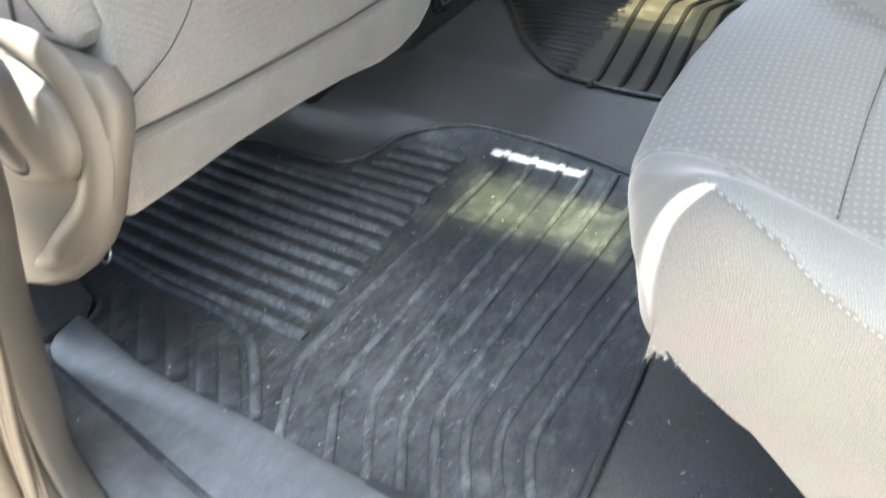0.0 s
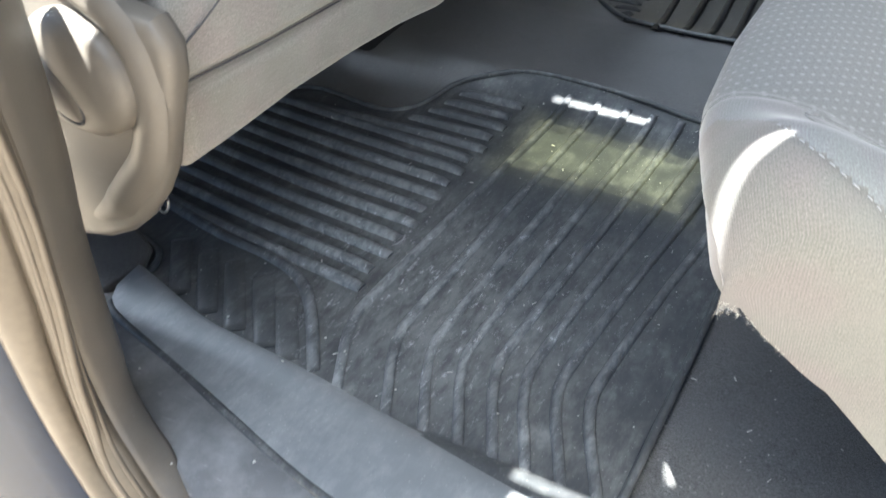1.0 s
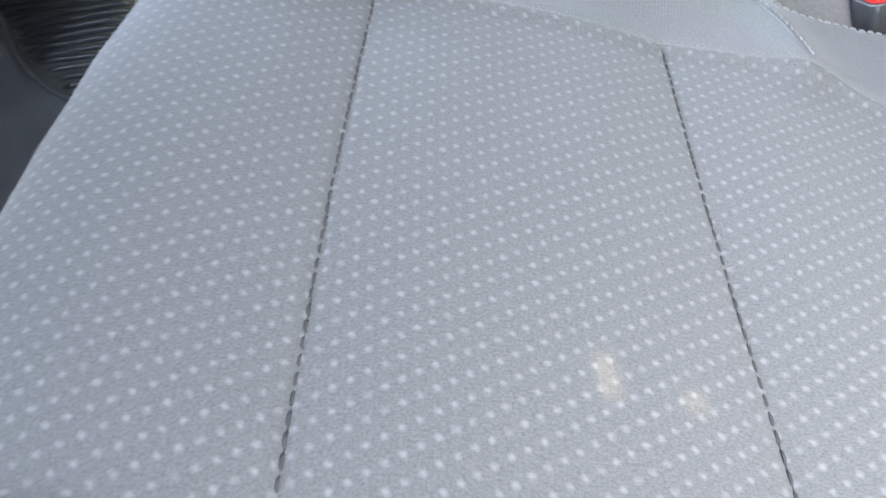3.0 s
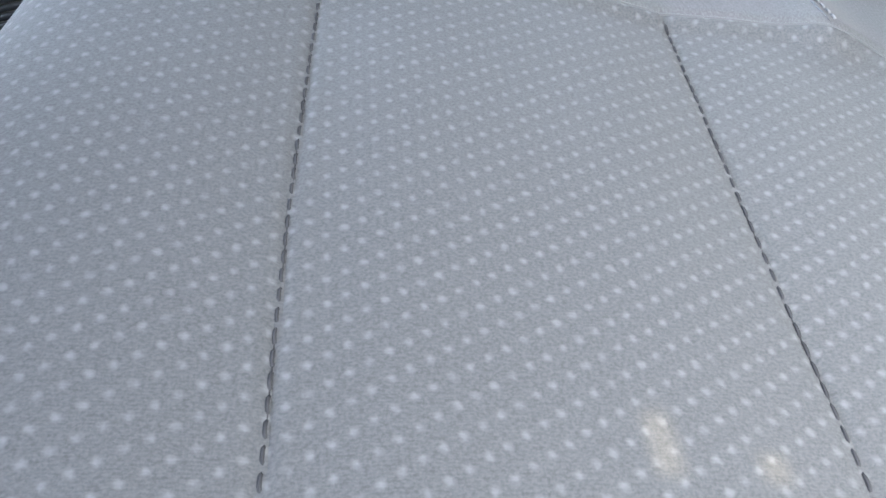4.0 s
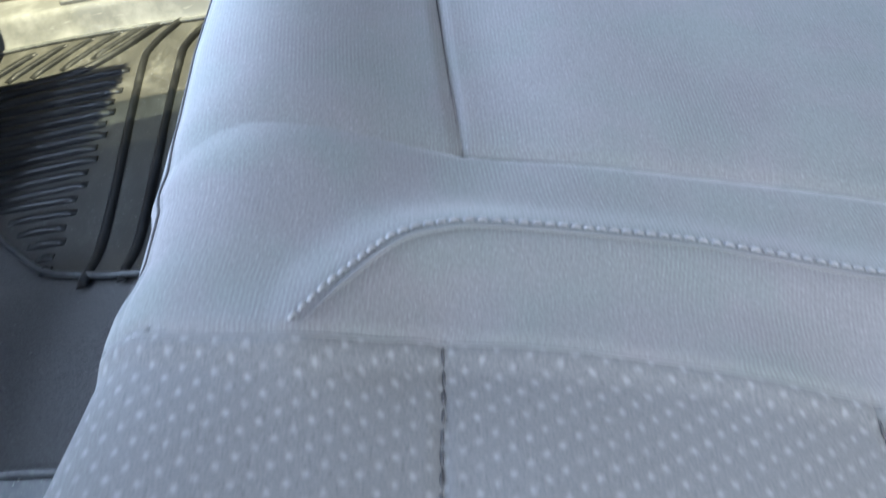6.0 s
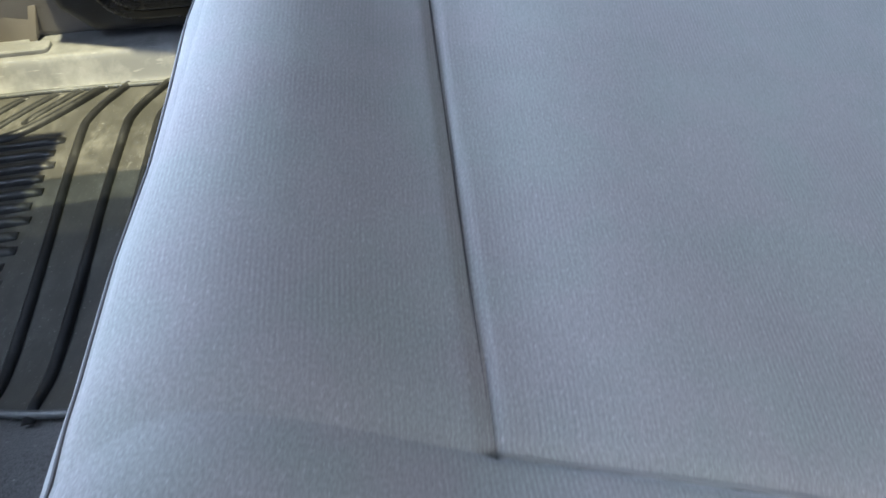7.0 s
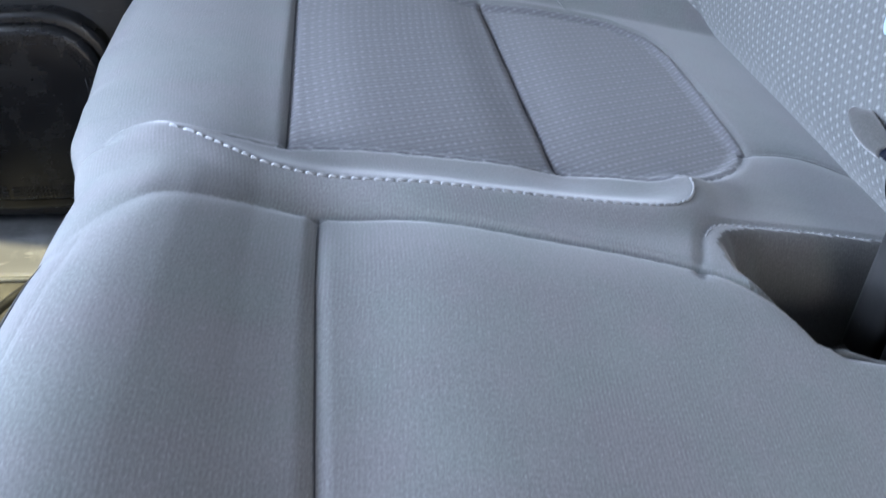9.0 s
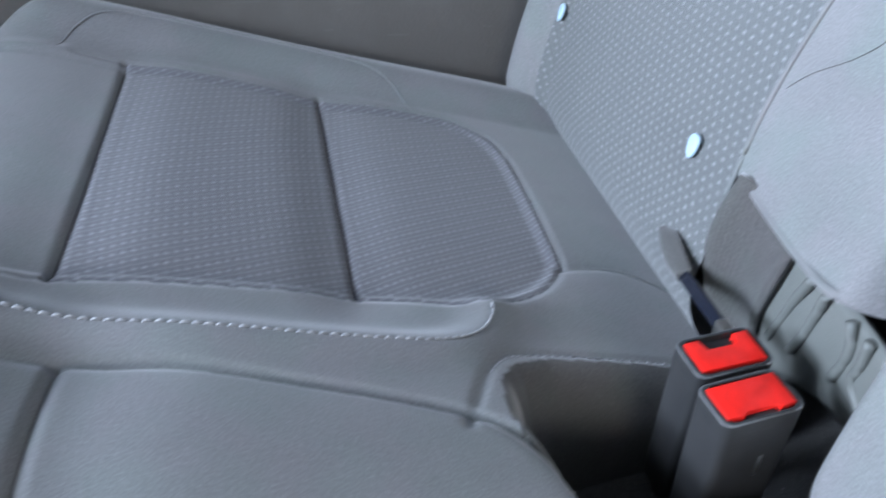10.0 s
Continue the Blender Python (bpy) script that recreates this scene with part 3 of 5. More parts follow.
# ---------------------------------------------------------------- car shell: floor, tunnel, sills, doors, roof
def floor_height(x, y):
    hump = 0.020 / (1 + np.exp((np.abs(y - 0.0) - 0.135) / 0.016))
    heel = 0.22 * step01((x - 0.15) / 0.08)
    return hump * (1 - step01((x - 0.05) / 0.1)) + heel + 0.003 * np.sin(9 * x + 2) * np.sin(7 * y)


def grid_mesh(name, us, vs, f, material, parent=None, label="", thick=0.0):
    """A sheet over two ranges; f gives x, y, z arrays."""
    U, V = np.meshgrid(us, vs, indexing="ij")
    P = np.stack(np.broadcast_arrays(*f(U, V)), -1).reshape(-1, 3)
    n, m = len(us), len(vs)
    idx = np.arange(n * m).reshape(n, m)
    F = np.stack([idx[:-1, :-1], idx[1:, :-1], idx[1:, 1:], idx[:-1, 1:]], -1).reshape(-1, 4)
    uv = np.stack([U, V], -1).reshape(-1, 2)
    ob = raw(name, P, F, material, parent, uv, True, label)
    if thick:
        so = ob.modifiers.new("thickness", "SOLIDIFY")
        so.thickness, so.offset = thick, -1.0
    return ob


carpet = grid_mesh("floor", np.linspace(-1.5, 0.6, 160), np.linspace(-0.70, 0.72, 140), lambda x, y: (x, y, floor_height(x, y)), M_CARPET, thick=0.02)
tagged(carpet, "charcoal carpet over the car floor and tunnel", "carpet", kind="structure")
ground = part("ground", block((-30, -30, -0.50), (30, 30, -0.42), 0), M_CONCRETE)
tagged(ground, "pale concrete ground outside the car", "ground", kind="structure")

# near sill: scuffed plastic plate that rolls down to the door seal
sill_near = grid_mesh("sill_trim_near", np.linspace(-0.62, -0.022, 60), np.linspace(0, 1, 30),
                      lambda x, q: (x, -0.66 - q * np.interp(x, [-0.62, -0.45, -0.40, -0.363, -0.337, -0.299, -0.237, -0.10], [0.080, 0.112, 0.136, 0.149, 0.163, 0.178, 0.187, 0.190]), -0.004 + 0.016 * step01(q / 0.5) - np.interp(x, [-0.42, -0.36, -0.337, -0.299, -0.237, -0.10], [0.0, 0.004, 0.016, 0.038, 0.058, 0.062]) * np.clip((q - 0.70) / 0.30, 0, 1) ** 1.5 + 0.0012 * np.sin(40 * x) * q), M_SILL, thick=0.004)
tagged(sill_near, "scuffed dark grey plastic door sill plate", "sill", kind="structure")

# rear edge of the front door pillar: rails from outside to inside, skinned
RAIL_PAINT = [(-0.392, -0.885, 0.45), (-0.396, -0.88, 0.3), (-0.404, -0.872, 0.2), (-0.416, -0.866, 0.112), (-0.417, -0.862, 0.035), (-0.378, -0.866, -0.076), (-0.333, -0.873, -0.084), (-0.27, -0.885, -0.071)]
RAIL_SEAL_OUT = [(-0.36, -0.862, 0.45), (-0.366, -0.856, 0.31), (-0.38, -0.852, 0.22), (-0.399, -0.849, 0.115), (-0.401, -0.847, 0.035), (-0.381, -0.85, -0.015), (-0.351, -0.855, -0.051), (-0.308, -0.862, -0.068), (-0.246, -0.872, -0.07)]
RAIL_SEAL_IN = [(-0.352, -0.842, 0.45), (-0.364, -0.836, 0.335), (-0.378, -0.834, 0.245), (-0.391, -0.833, 0.135), (-0.39, -0.832, 0.075), (-0.369, -0.836, 0.03), (-0.347, -0.839, -0.011), (-0.307, -0.847, -0.038), (-0.241, -0.858, -0.046)]
RAIL_TRIM = [(-0.449, -0.742, 0.45), (-0.452, -0.745, 0.328), (-0.449, -0.75, 0.264), (-0.45, -0.76, 0.194), (-0.436, -0.774, 0.096), (-0.414, -0.789, 0.053), (-0.386, -0.8, 0.031), (-0.363, -0.807, 0.015), (-0.337, -0.821, -0.012), (-0.299, -0.836, -0.035), (-0.237, -0.844, -0.055)]
RAIL_DEEP = [(-0.53, -0.735, 0.45), (-0.53, -0.738, 0.328), (-0.53, -0.742, 0.264), (-0.53, -0.745, 0.194), (-0.52, -0.75, 0.096), (-0.49, -0.765, 0.03), (-0.45, -0.775, 0.01), (-0.4, -0.79, -0.004), (-0.355, -0.795, -0.02), (-0.32, -0.8, -0.05), (-0.26, -0.81, -0.08)]
RAIL_BODY = [(-0.62, -0.875, 0.45), (-0.62, -0.872, 0.3), (-0.62, -0.87, 0.2), (-0.62, -0.868, 0.112), (-0.62, -0.866, 0.0), (-0.6, -0.87, -0.16), (-0.5, -0.88, -0.25), (-0.35, -0.885, -0.28), (-0.3, -0.96, -0.3)]


def skin(name, rails, material, label, bulge=0.0, rows=9, kind="structure", category="trim", wide=0.07):
    """A sheet through rails; bulge pushes its middle outwards."""
    lines = [smooth_line(r, 0.012) for r in rails]
    n = 90
    lines = [np.stack([np.interp(np.linspace(0, 1, n), np.linspace(0, 1, len(l)), l[:, k]) for k in range(3)], -1) for l in lines]
    a, b = lines
    q = np.linspace(0, 1, rows)[:, None, None]
    P = a[None] * (1 - q) + b[None] * q
    t = np.gradient(a, axis=0)
    nrm = np.cross(t, b - a)
    nrm /= np.linalg.norm(nrm, axis=1, keepdims=True) + 1e-9
    P = P + bulge * np.minimum(1.0, np.linalg.norm(b - a, axis=1) / wide)[None, :, None] ** 1.5 * (np.sin(np.pi * q) ** 0.8) * nrm[None]
    idx = np.arange(rows * n).reshape(rows, n)
    F = np.stack([idx[:-1, :-1], idx[1:, :-1], idx[1:, 1:], idx[:-1, 1:]], -1).reshape(-1, 4)
    ob = raw(name, P.reshape(-1, 3), F, material)
    so = ob.modifiers.new("thickness", "SOLIDIFY")
    so.thickness, so.offset = 0.002, 0.0
    return tagged(ob, label, category, kind=kind)


skin("pillar_trim", (RAIL_SEAL_IN, RAIL_TRIM), M_TRIM, "taupe plastic pillar trim beside the door opening", 0.012)
skin("pillar_return", (RAIL_TRIM[3:], RAIL_DEEP[3:]), M_TRIM, "taupe plastic back face of the pillar trim", 0.0)
skin("door_seal_lip", (RAIL_PAINT, RAIL_SEAL_OUT), M_SEAL, "taupe rubber door seal lip along the door opening", 0.006, wide=0.02)
skin("door_seal_bulb", (RAIL_SEAL_OUT, RAIL_SEAL_IN), M_SEAL, "glossy taupe rubber door seal bulb along the opening", 0.011, wide=0.02)
skin("painted_body", (RAIL_BODY, RAIL_PAINT), M_PAINT, "glossy blue painted body beside the door seal", 0.02, category="car body")

for _k, (_q, _r) in enumerate(((0.18, 0.0022), (0.50, 0.0030), (0.82, 0.0022))):
    _a, _b = smooth_line(RAIL_SEAL_OUT, 0.012), smooth_line(RAIL_SEAL_IN, 0.012)
    _a, _b = [np.stack([np.interp(np.linspace(0, 1, 90), np.linspace(0, 1, len(l)), l[:, k]) for k in range(3)], -1) for l in (_a, _b)]
    _n = np.cross(np.gradient(_a, axis=0), _b - _a)
    _n /= np.linalg.norm(_n, axis=1, keepdims=True) + 1e-9
    _v, _f = tube((_a * (1 - _q) + _b * _q + 0.011 * math.sin(math.pi * _q) ** 0.8 * _n)[:70], _r, 8)
    tagged(raw("door_seal_rib", _v, _f, M_SEAL), "thin taupe rubber ridge along the door seal", "door seal", kind="structure")

# far sill and the closed far door
sill_far = grid_mesh("sill_trim_far", np.linspace(-0.75, 0.55, 70), np.linspace(0, 1, 24),
                     lambda x, q: (x, 0.646 + 0.082 * q, 0.008 + 0.038 * step01(q / 0.36) + 0.004 * q), M_SILL, thick=0.004)
tagged(sill_far, "dusty dark plastic far door sill", "sill", kind="structure")


def rounded(cx, cy, w, h, r, n=7):
    out = []
    for k, (sx, sy) in enumerate(((1, -1), (1, 1), (-1, 1), (-1, -1))):
        for i in range(n):
            a = radians(-90 + 90 * k + 90 * i / (n - 1))
            out.append((cx + sx * (w / 2 - r) + r * math.cos(a), cy + sy * (h / 2 - r) + r * math.sin(a)))
    return out


far_door = thing("door_far", "closed far rear door with dark grained plastic panel", "car door", "structure", at=(0.1, 0.73, 0.07))
part("door_panel", slab([(-0.50, 0.046), (0.62, 0.046), (0.66, 0.30), (0.62, 0.66), (-0.50, 0.66)], 1, 0.722, 0.80, 0.012), M_DOOR, far_door)
part("lower_moulding", slab([(-0.290, 0.060), (-0.10, 0.052), (-0.055, 0.17), (-0.055, 0.36), (-0.350, 0.36), (-0.345, 0.16), (-0.325, 0.095)], 1, 0.690, 0.726, 0.016, 5), M_BLACK, far_door, "black plastic lower door moulding")
part("armrest", slab([(-0.36, 0.50), (0.42, 0.47), (0.46, 0.53), (0.42, 0.575), (-0.36, 0.595)], 1, 0.655, 0.726, 0.018, 4), M_DOOR, far_door)
part("speaker_ring", slab(rounded(-0.178, 0.186, 0.195, 0.215, 0.060), 1, 0.672, 0.700, 0.007, 4), M_GLOSS, far_door, "glossy black speaker surround")
grille = part("speaker_grille", slab(rounded(-0.176, 0.188, 0.170, 0.190, 0.052), 1, 0.664, 0.680, 0.010, 5), M_GLOSS, far_door, "black perforated speaker grille")
# perforation: small raised beads round the border of the grille
_bv, _bf = [], []
for _ring, (_w, _h, _r, _y) in enumerate(((0.168, 0.178, 0.034, 0.6628), (0.160, 0.170, 0.030, 0.6622), (0.152, 0.162, 0.026, 0.6618), (0.144, 0.154, 0.022, 0.6615))):
    _loop = smooth_line(rounded(-0.176, 0.188, _w - 0.010, _h, _r + 0.014), 0.0034, True)
    for _px, _pz in _loop:
        _b = len(_bv)
        for _k in range(4):
            _a = math.pi / 4 + math.pi / 2 * _k + _ring * 0.4
            _bv.append((_px + 0.0011 * math.cos(_a), _y + 0.0012, _pz + 0.0011 * math.sin(_a)))
        _bv.append((_px, _y - 0.0004, _pz))
        _bf += [(_b + _k, _b + (_k + 1) % 4, _b + 4) for _k in range(4)]
tagged(raw("grille_beads", _bv, _bf, M_GLOSS, grille), kind="stuff")
wall_far_front = part("wall_far_front", slab([(-1.6, -0.05), (-0.40, -0.05), (-0.37, 0.06), (-0.36, 0.10), (-0.37, 0.26), (-0.40, 0.70), (-1.6, 0.70), (-1.6, 0.26), (-1.6, 0.06)], 1, 0.715, 0.80, 0.01), M_TRIM)
for _v in wall_far_front.data.vertices:
    if _v.co.y < 0.75:
        _v.co.y = 0.712 + 0.30 * min(0.20, max(0.0, _v.co.z - 0.06))
tagged(wall_far_front, "taupe plastic far pillar base and front door", "pillar", kind="structure")

# unseen quarter panels beside the load floor, added to block light
for _nm, _y0, _y1, _x in (("wall_near_rear", -0.86, -0.78, 0.66), ("wall_far_rear", 0.74, 0.82, 0.30)):
    tagged(part(_nm, slab([(0.64, -0.10), (1.30, -0.10), (1.30, 1.12), (_x, 1.12), (_x, 0.70), (0.64, 0.60)], 1, _y0, _y1, 0.02), M_TRIM), "unseen rear quarter panel added to block light", "car panel", kind="structure")

# unseen roof, pierced to cast the sun patches, and the ends of the cabin
roof = thing("roof", "unseen car roof, pierced to cast the sun patches", "roof", "structure", at=(0, 0, 1.12))
SHIFT = Vector((SUN_DIR.x, SUN_DIR.y)) / -SUN_DIR.z * 1.10      # from the roof down to the floor, along the sun


# ---------------------------------------------------------------- rear bench cushions
S_GRID, T_GRID = cover_grid()
_S, _T = np.meshgrid(S_GRID, T_GRID, indexing="ij")
_P = bench_point(_S, _T)
_idx = np.arange(_S.size).reshape(_S.shape)
_arc = np.vstack([np.zeros((1, _P.shape[1])), np.cumsum(np.linalg.norm(np.diff(_P, axis=0), axis=2), axis=0)])
_U = _arc - _arc[58] + S_GRID[58]                            # cloth length along the depth, even over the front roll
_cs = 0.25 * (_S[:-1, :-1] + _S[1:, :-1] + _S[1:, 1:] + _S[:-1, 1:])
_ct = 0.25 * (_T[:-1, :-1] + _T[1:, :-1] + _T[1:, 1:] + _T[:-1, 1:])


def beyond(line, s, t):
    """True where t lies above the line t(s)."""
    l = np.asarray(line)
    o = np.argsort(l[:, 0])
    return t > np.interp(s, l[o, 0], l[o, 1])


_far = beyond(EDGE_MID_FAR, _cs, _ct)
_mid = ~_far & beyond(EDGE_MID_NEAR, _cs, _ct)
_near = ~_far & ~_mid
_in_n, _in_f = inside(NEAR_INSERT, _cs, _ct), inside(FAR_INSERT, _cs, _ct)
_hem_s = np.interp(_ct, HEM[:, 1], HEM[:, 0])
_apron = (_cs < _hem_s) & (_ct > -0.281) & (_ct < 0.16) & ~_in_n & ~_in_f


def front_of(line, s, t):
    l = np.asarray(line)
    o = np.argsort(l[:, 1])
    return s < np.interp(t, l[o, 1], l[o, 0])


def cover(name, mask, material, parent, label=""):
    ids = np.stack([_idx[:-1, :-1], _idx[1:, :-1], _idx[1:, 1:], _idx[:-1, 1:]], -1)[mask]
    used, inv = np.unique(ids, return_inverse=True)
    return raw(name, _P.reshape(-1, 3)[used], inv.reshape(-1, 4)[:, ::-1], material, parent, np.stack([_U.ravel(), _T.ravel()], -1)[used], True, label)


def on_cover(line, lift=0.0):
    l = np.asarray(line, float)
    p = bench_point(l[:, 0], l[:, 1])
    p[:, 2] += lift
    return p


def sewn(name, line, radius, material, parent, lift=0.0, label=""):
    ends = np.minimum(np.arange(len(line)), np.arange(len(line))[::-1])[:, None]
    v, f = tube(on_cover(line, lift), radius * np.clip(0.15 + ends / 8.0, 0, 1), 6, 0.8)
    return raw(name, v, f, material, parent, None, True, label)


def stitches(line, parent, gap=0.0052, length=0.0034, radius=0.00075, offset=0.0, lift=0.0008, material=None):
    """A row of short threads along a line of the cover, joined into one part."""
    l = np.asarray(line, float)
    seg = np.hypot(*np.diff(l, axis=0).T)
    at = np.concatenate([[0], np.cumsum(seg)])
    d = np.gradient(l, axis=0)
    d /= np.linalg.norm(d, axis=1, keepdims=True) + 1e-12
    l = l + offset * np.stack([-d[:, 1], d[:, 0]], -1)
    V, F = [], []
    for k, a in enumerate(np.arange(0.001, at[-1] - length, gap)):
        a = a + 0.0004 * math.sin(k * 12.9)
        q = np.stack([np.interp(np.linspace(a, a + length, 5), at, l[:, i]) for i in range(2)], -1)
        p = on_cover(q, lift)
        p[[0, -1], 2] -= 0.0008
        v, f = tube(p, radius, 5)
        F += [tuple(i + len(V) for i in face) for face in f]
        V += list(v)
    return tagged(raw("stitching", V, F, material or M_THREAD, parent, None, True, "row of pale sewing stitches"), kind="stuff")


wide = thing("rear_seat_cushion", "grey cloth rear bench cushion with woven dotted insert", "car seat", at=(0.25, -0.25, 0.2))
cover("front_panel", _near & _in_n & front_of(SEAM_NEAR_1, _cs, _ct), M_WOVEN, wide, "woven dotted cloth panel")
cover("centre_panel", _near & _in_n & ~front_of(SEAM_NEAR_1, _cs, _ct) & front_of(SEAM_NEAR_2, _cs, _ct), M_WOVEN, wide, "woven dotted cloth panel")
cover("rear_panel", _near & _in_n & ~front_of(SEAM_NEAR_2, _cs, _ct), M_WOVEN, wide, "woven dotted cloth panel")
# below this line the cover takes the colour with warm light mixed in
_low = _ct < np.interp(_cs, [-0.10, 0.0, 0.02, 0.031, 0.037, 0.05, 0.076, 0.11, 0.20], [-0.622, -0.626, -0.640, -0.652, -0.664, -0.680, -0.700, -0.709, -0.713])
cover("side_cover", _near & ~_in_n & _low, M_SIDE, wide)
cover("outer_bolster", _near & ~_in_n & ~_low & (_ct < -0.45) & (_cs < 0.41), M_PLAIN, wide)
cover("inner_bolster", _near & ~_in_n & ((_ct >= -0.45) | (_cs >= 0.41)) & ~_low & ~_apron, M_PLAIN, wide)
cover("front_apron", (_near | _mid) & _apron, M_PLAIN, wide)
cover("middle_front_panel", _mid & ~_apron & front_of(SEAM_MID, _cs, _ct), M_PLAIN, wide)
cover("middle_rear_panel", _mid & ~_apron & ~front_of(SEAM_MID, _cs, _ct), M_PLAIN, wide)
for _l in (SEAM_NEAR_1, SEAM_NEAR_2):
    sewn("seam", smooth_line(_l, 0.006), 0.0003, M_DARK_THREAD, wide, 0.0002)
    stitches(smooth_line(_l, 0.006), wide, 0.0080, 0.0056, 0.00062, 0.0, 0.0009, M_DARK_THREAD)
sewn("seam", SEAM_MID, 0.0003, M_DARK_THREAD, wide, 0.0007)
sewn("hem_cord", smooth_line([(0.004, -0.255), (0.002, -0.19), (0.0, -0.10), (0.0, 0.0), (0.0, 0.09), (0.002, 0.150)], 0.006), 0.0008, M_DARK_THREAD, wide, 0.0002, "dark cord along the front hem")
sewn("piping", STITCH_NEAR_IN, 0.0012, M_PLAIN, wide, 0.0006)
sewn("piping", [p for p in EDGE_MID_NEAR if p[0] > 0.12], 0.0012, M_PLAIN, wide, 0.0006)
sewn("edge_tape", [(s, t - 0.006) for s, t in EDGE_MID_FAR if 0.315 < s < 0.352 and t > 0.15], 0.0013, M_SOFT_THREAD, wide, 0.0006, "pale edge tape beside the buckles")
stitches(STITCH_NEAR_IN, wide, offset=0.0042)
sewn("piping", STITCH_NEAR_OUT, 0.0016, M_PLAIN, wide, 0.0006)
sewn("piping", NEAR_INSERT, 0.0008, M_PLAIN, wide, 0.0002)
stitches(SIDE_SEAM_NEAR, wide, 0.0052, 0.0030, 0.00045, -0.0012, 0.0003, M_SOFT_THREAD)
stitches(POCKET_NEAR, wide, offset=0.002)
# frayed fibres along the lower edge of the near front corner
_fr = random.Random(11)
_fv, _ff = [], []
for _k in range(110):
    _s = _fr.uniform(-0.10, 0.05)
    _p = bench_point(np.array(min(_s, 0.0) - 0.002), np.array(-0.735 - 0.115 * min(1.0, max(0.0, (_s + 0.10) / 0.10)))) if _s < 0 else bench_point(np.array(_s), np.array(-0.852))
    _d = np.array([_fr.uniform(-0.7, 0.3), _fr.uniform(-0.6, 0.5), _fr.uniform(-1.0, 0.1)])
    _d *= _fr.uniform(0.0010, 0.0038) / np.linalg.norm(_d)
    _bend = np.array([_fr.uniform(-1, 1), _fr.uniform(-1, 1), 0.0]) * 0.001
    _v, _f = tube(np.array([_p, _p + 0.5 * _d + _bend, _p + _d]), 0.00010, 3)
    _ff += [tuple(i + len(_fv) for i in face) for face in _f]
    _fv += list(_v)
tagged(raw("frayed_edge", _fv, _ff, M_LINT, wide, None, True, "frayed pale fibres on the lower edge"), kind="stuff")

narrow = thing("rear_seat_cushion", "grey cloth rear seat cushion with dark woven insert", "car seat", at=(0.25, 0.45, 0.2))
cover("front_panel", _far & _in_f & front_of(SEAM_FAR_1, _cs, _ct), M_PLAIN, narrow)
cover("centre_panel", _far & _in_f & ~front_of(SEAM_FAR_1, _cs, _ct) & front_of(SEAM_FAR_2, _cs, _ct), M_WOVEN_DARK, narrow, "woven dotted cloth panel")
cover("rear_panel", _far & _in_f & ~front_of(SEAM_FAR_2, _cs, _ct), M_WOVEN_DARK, narrow, "woven dotted cloth panel")
cover("side_cover", _far & ~_in_f & (_ct > 0.700), M_PLAIN, narrow)
cover("outer_bolster", _far & ~_in_f & (_ct <= 0.700) & (_ct > 0.45) & (_cs < 0.41), M_PLAIN, narrow)
# pocket cloth is taupe and also darkened for the shade in the well
_pocket = inside(WELL_FAR, _cs, _ct)
cover("inner_bolster", _far & ~_in_f & ((_ct <= 0.45) | (_cs >= 0.41)) & (_ct <= 0.700) & ~_pocket, M_PLAIN, narrow)
cover("pocket_panel", _far & _pocket, M_FLAP, narrow, "taupe cloth panel beside the buckles, darkened for the well's shade")
for _l in (SEAM_FAR_1, SEAM_FAR_2):
    sewn("seam", smooth_line(_l, 0.006), 0.0005, M_DARK_THREAD, narrow, 0.0010)
sewn("piping", SEAM_REAR_FAR, 0.0010, M_PLAIN, narrow, 0.0005)
stitches(STITCH_FAR_IN, narrow, 0.0056, 0.0038, 0.0008)
sewn("piping", STITCH_FAR_OUT, 0.0012, M_PLAIN, narrow, 0.0006)
stitches(POCKET_FAR[13:], narrow, 0.0058, 0.0032, 0.0005, -0.002, 0.0005)
sewn("piping", POCKET_FAR[13:], 0.0006, M_PLAIN, narrow, 0.0002)

# seat base below the cushions
seat_base = part("seat_base", block((0.19, -0.62, 0.0), (0.56, 0.62, 0.17), 0.02), M_CARPET)
tagged(seat_base, "carpeted box below the rear bench", "seat base", kind="structure")


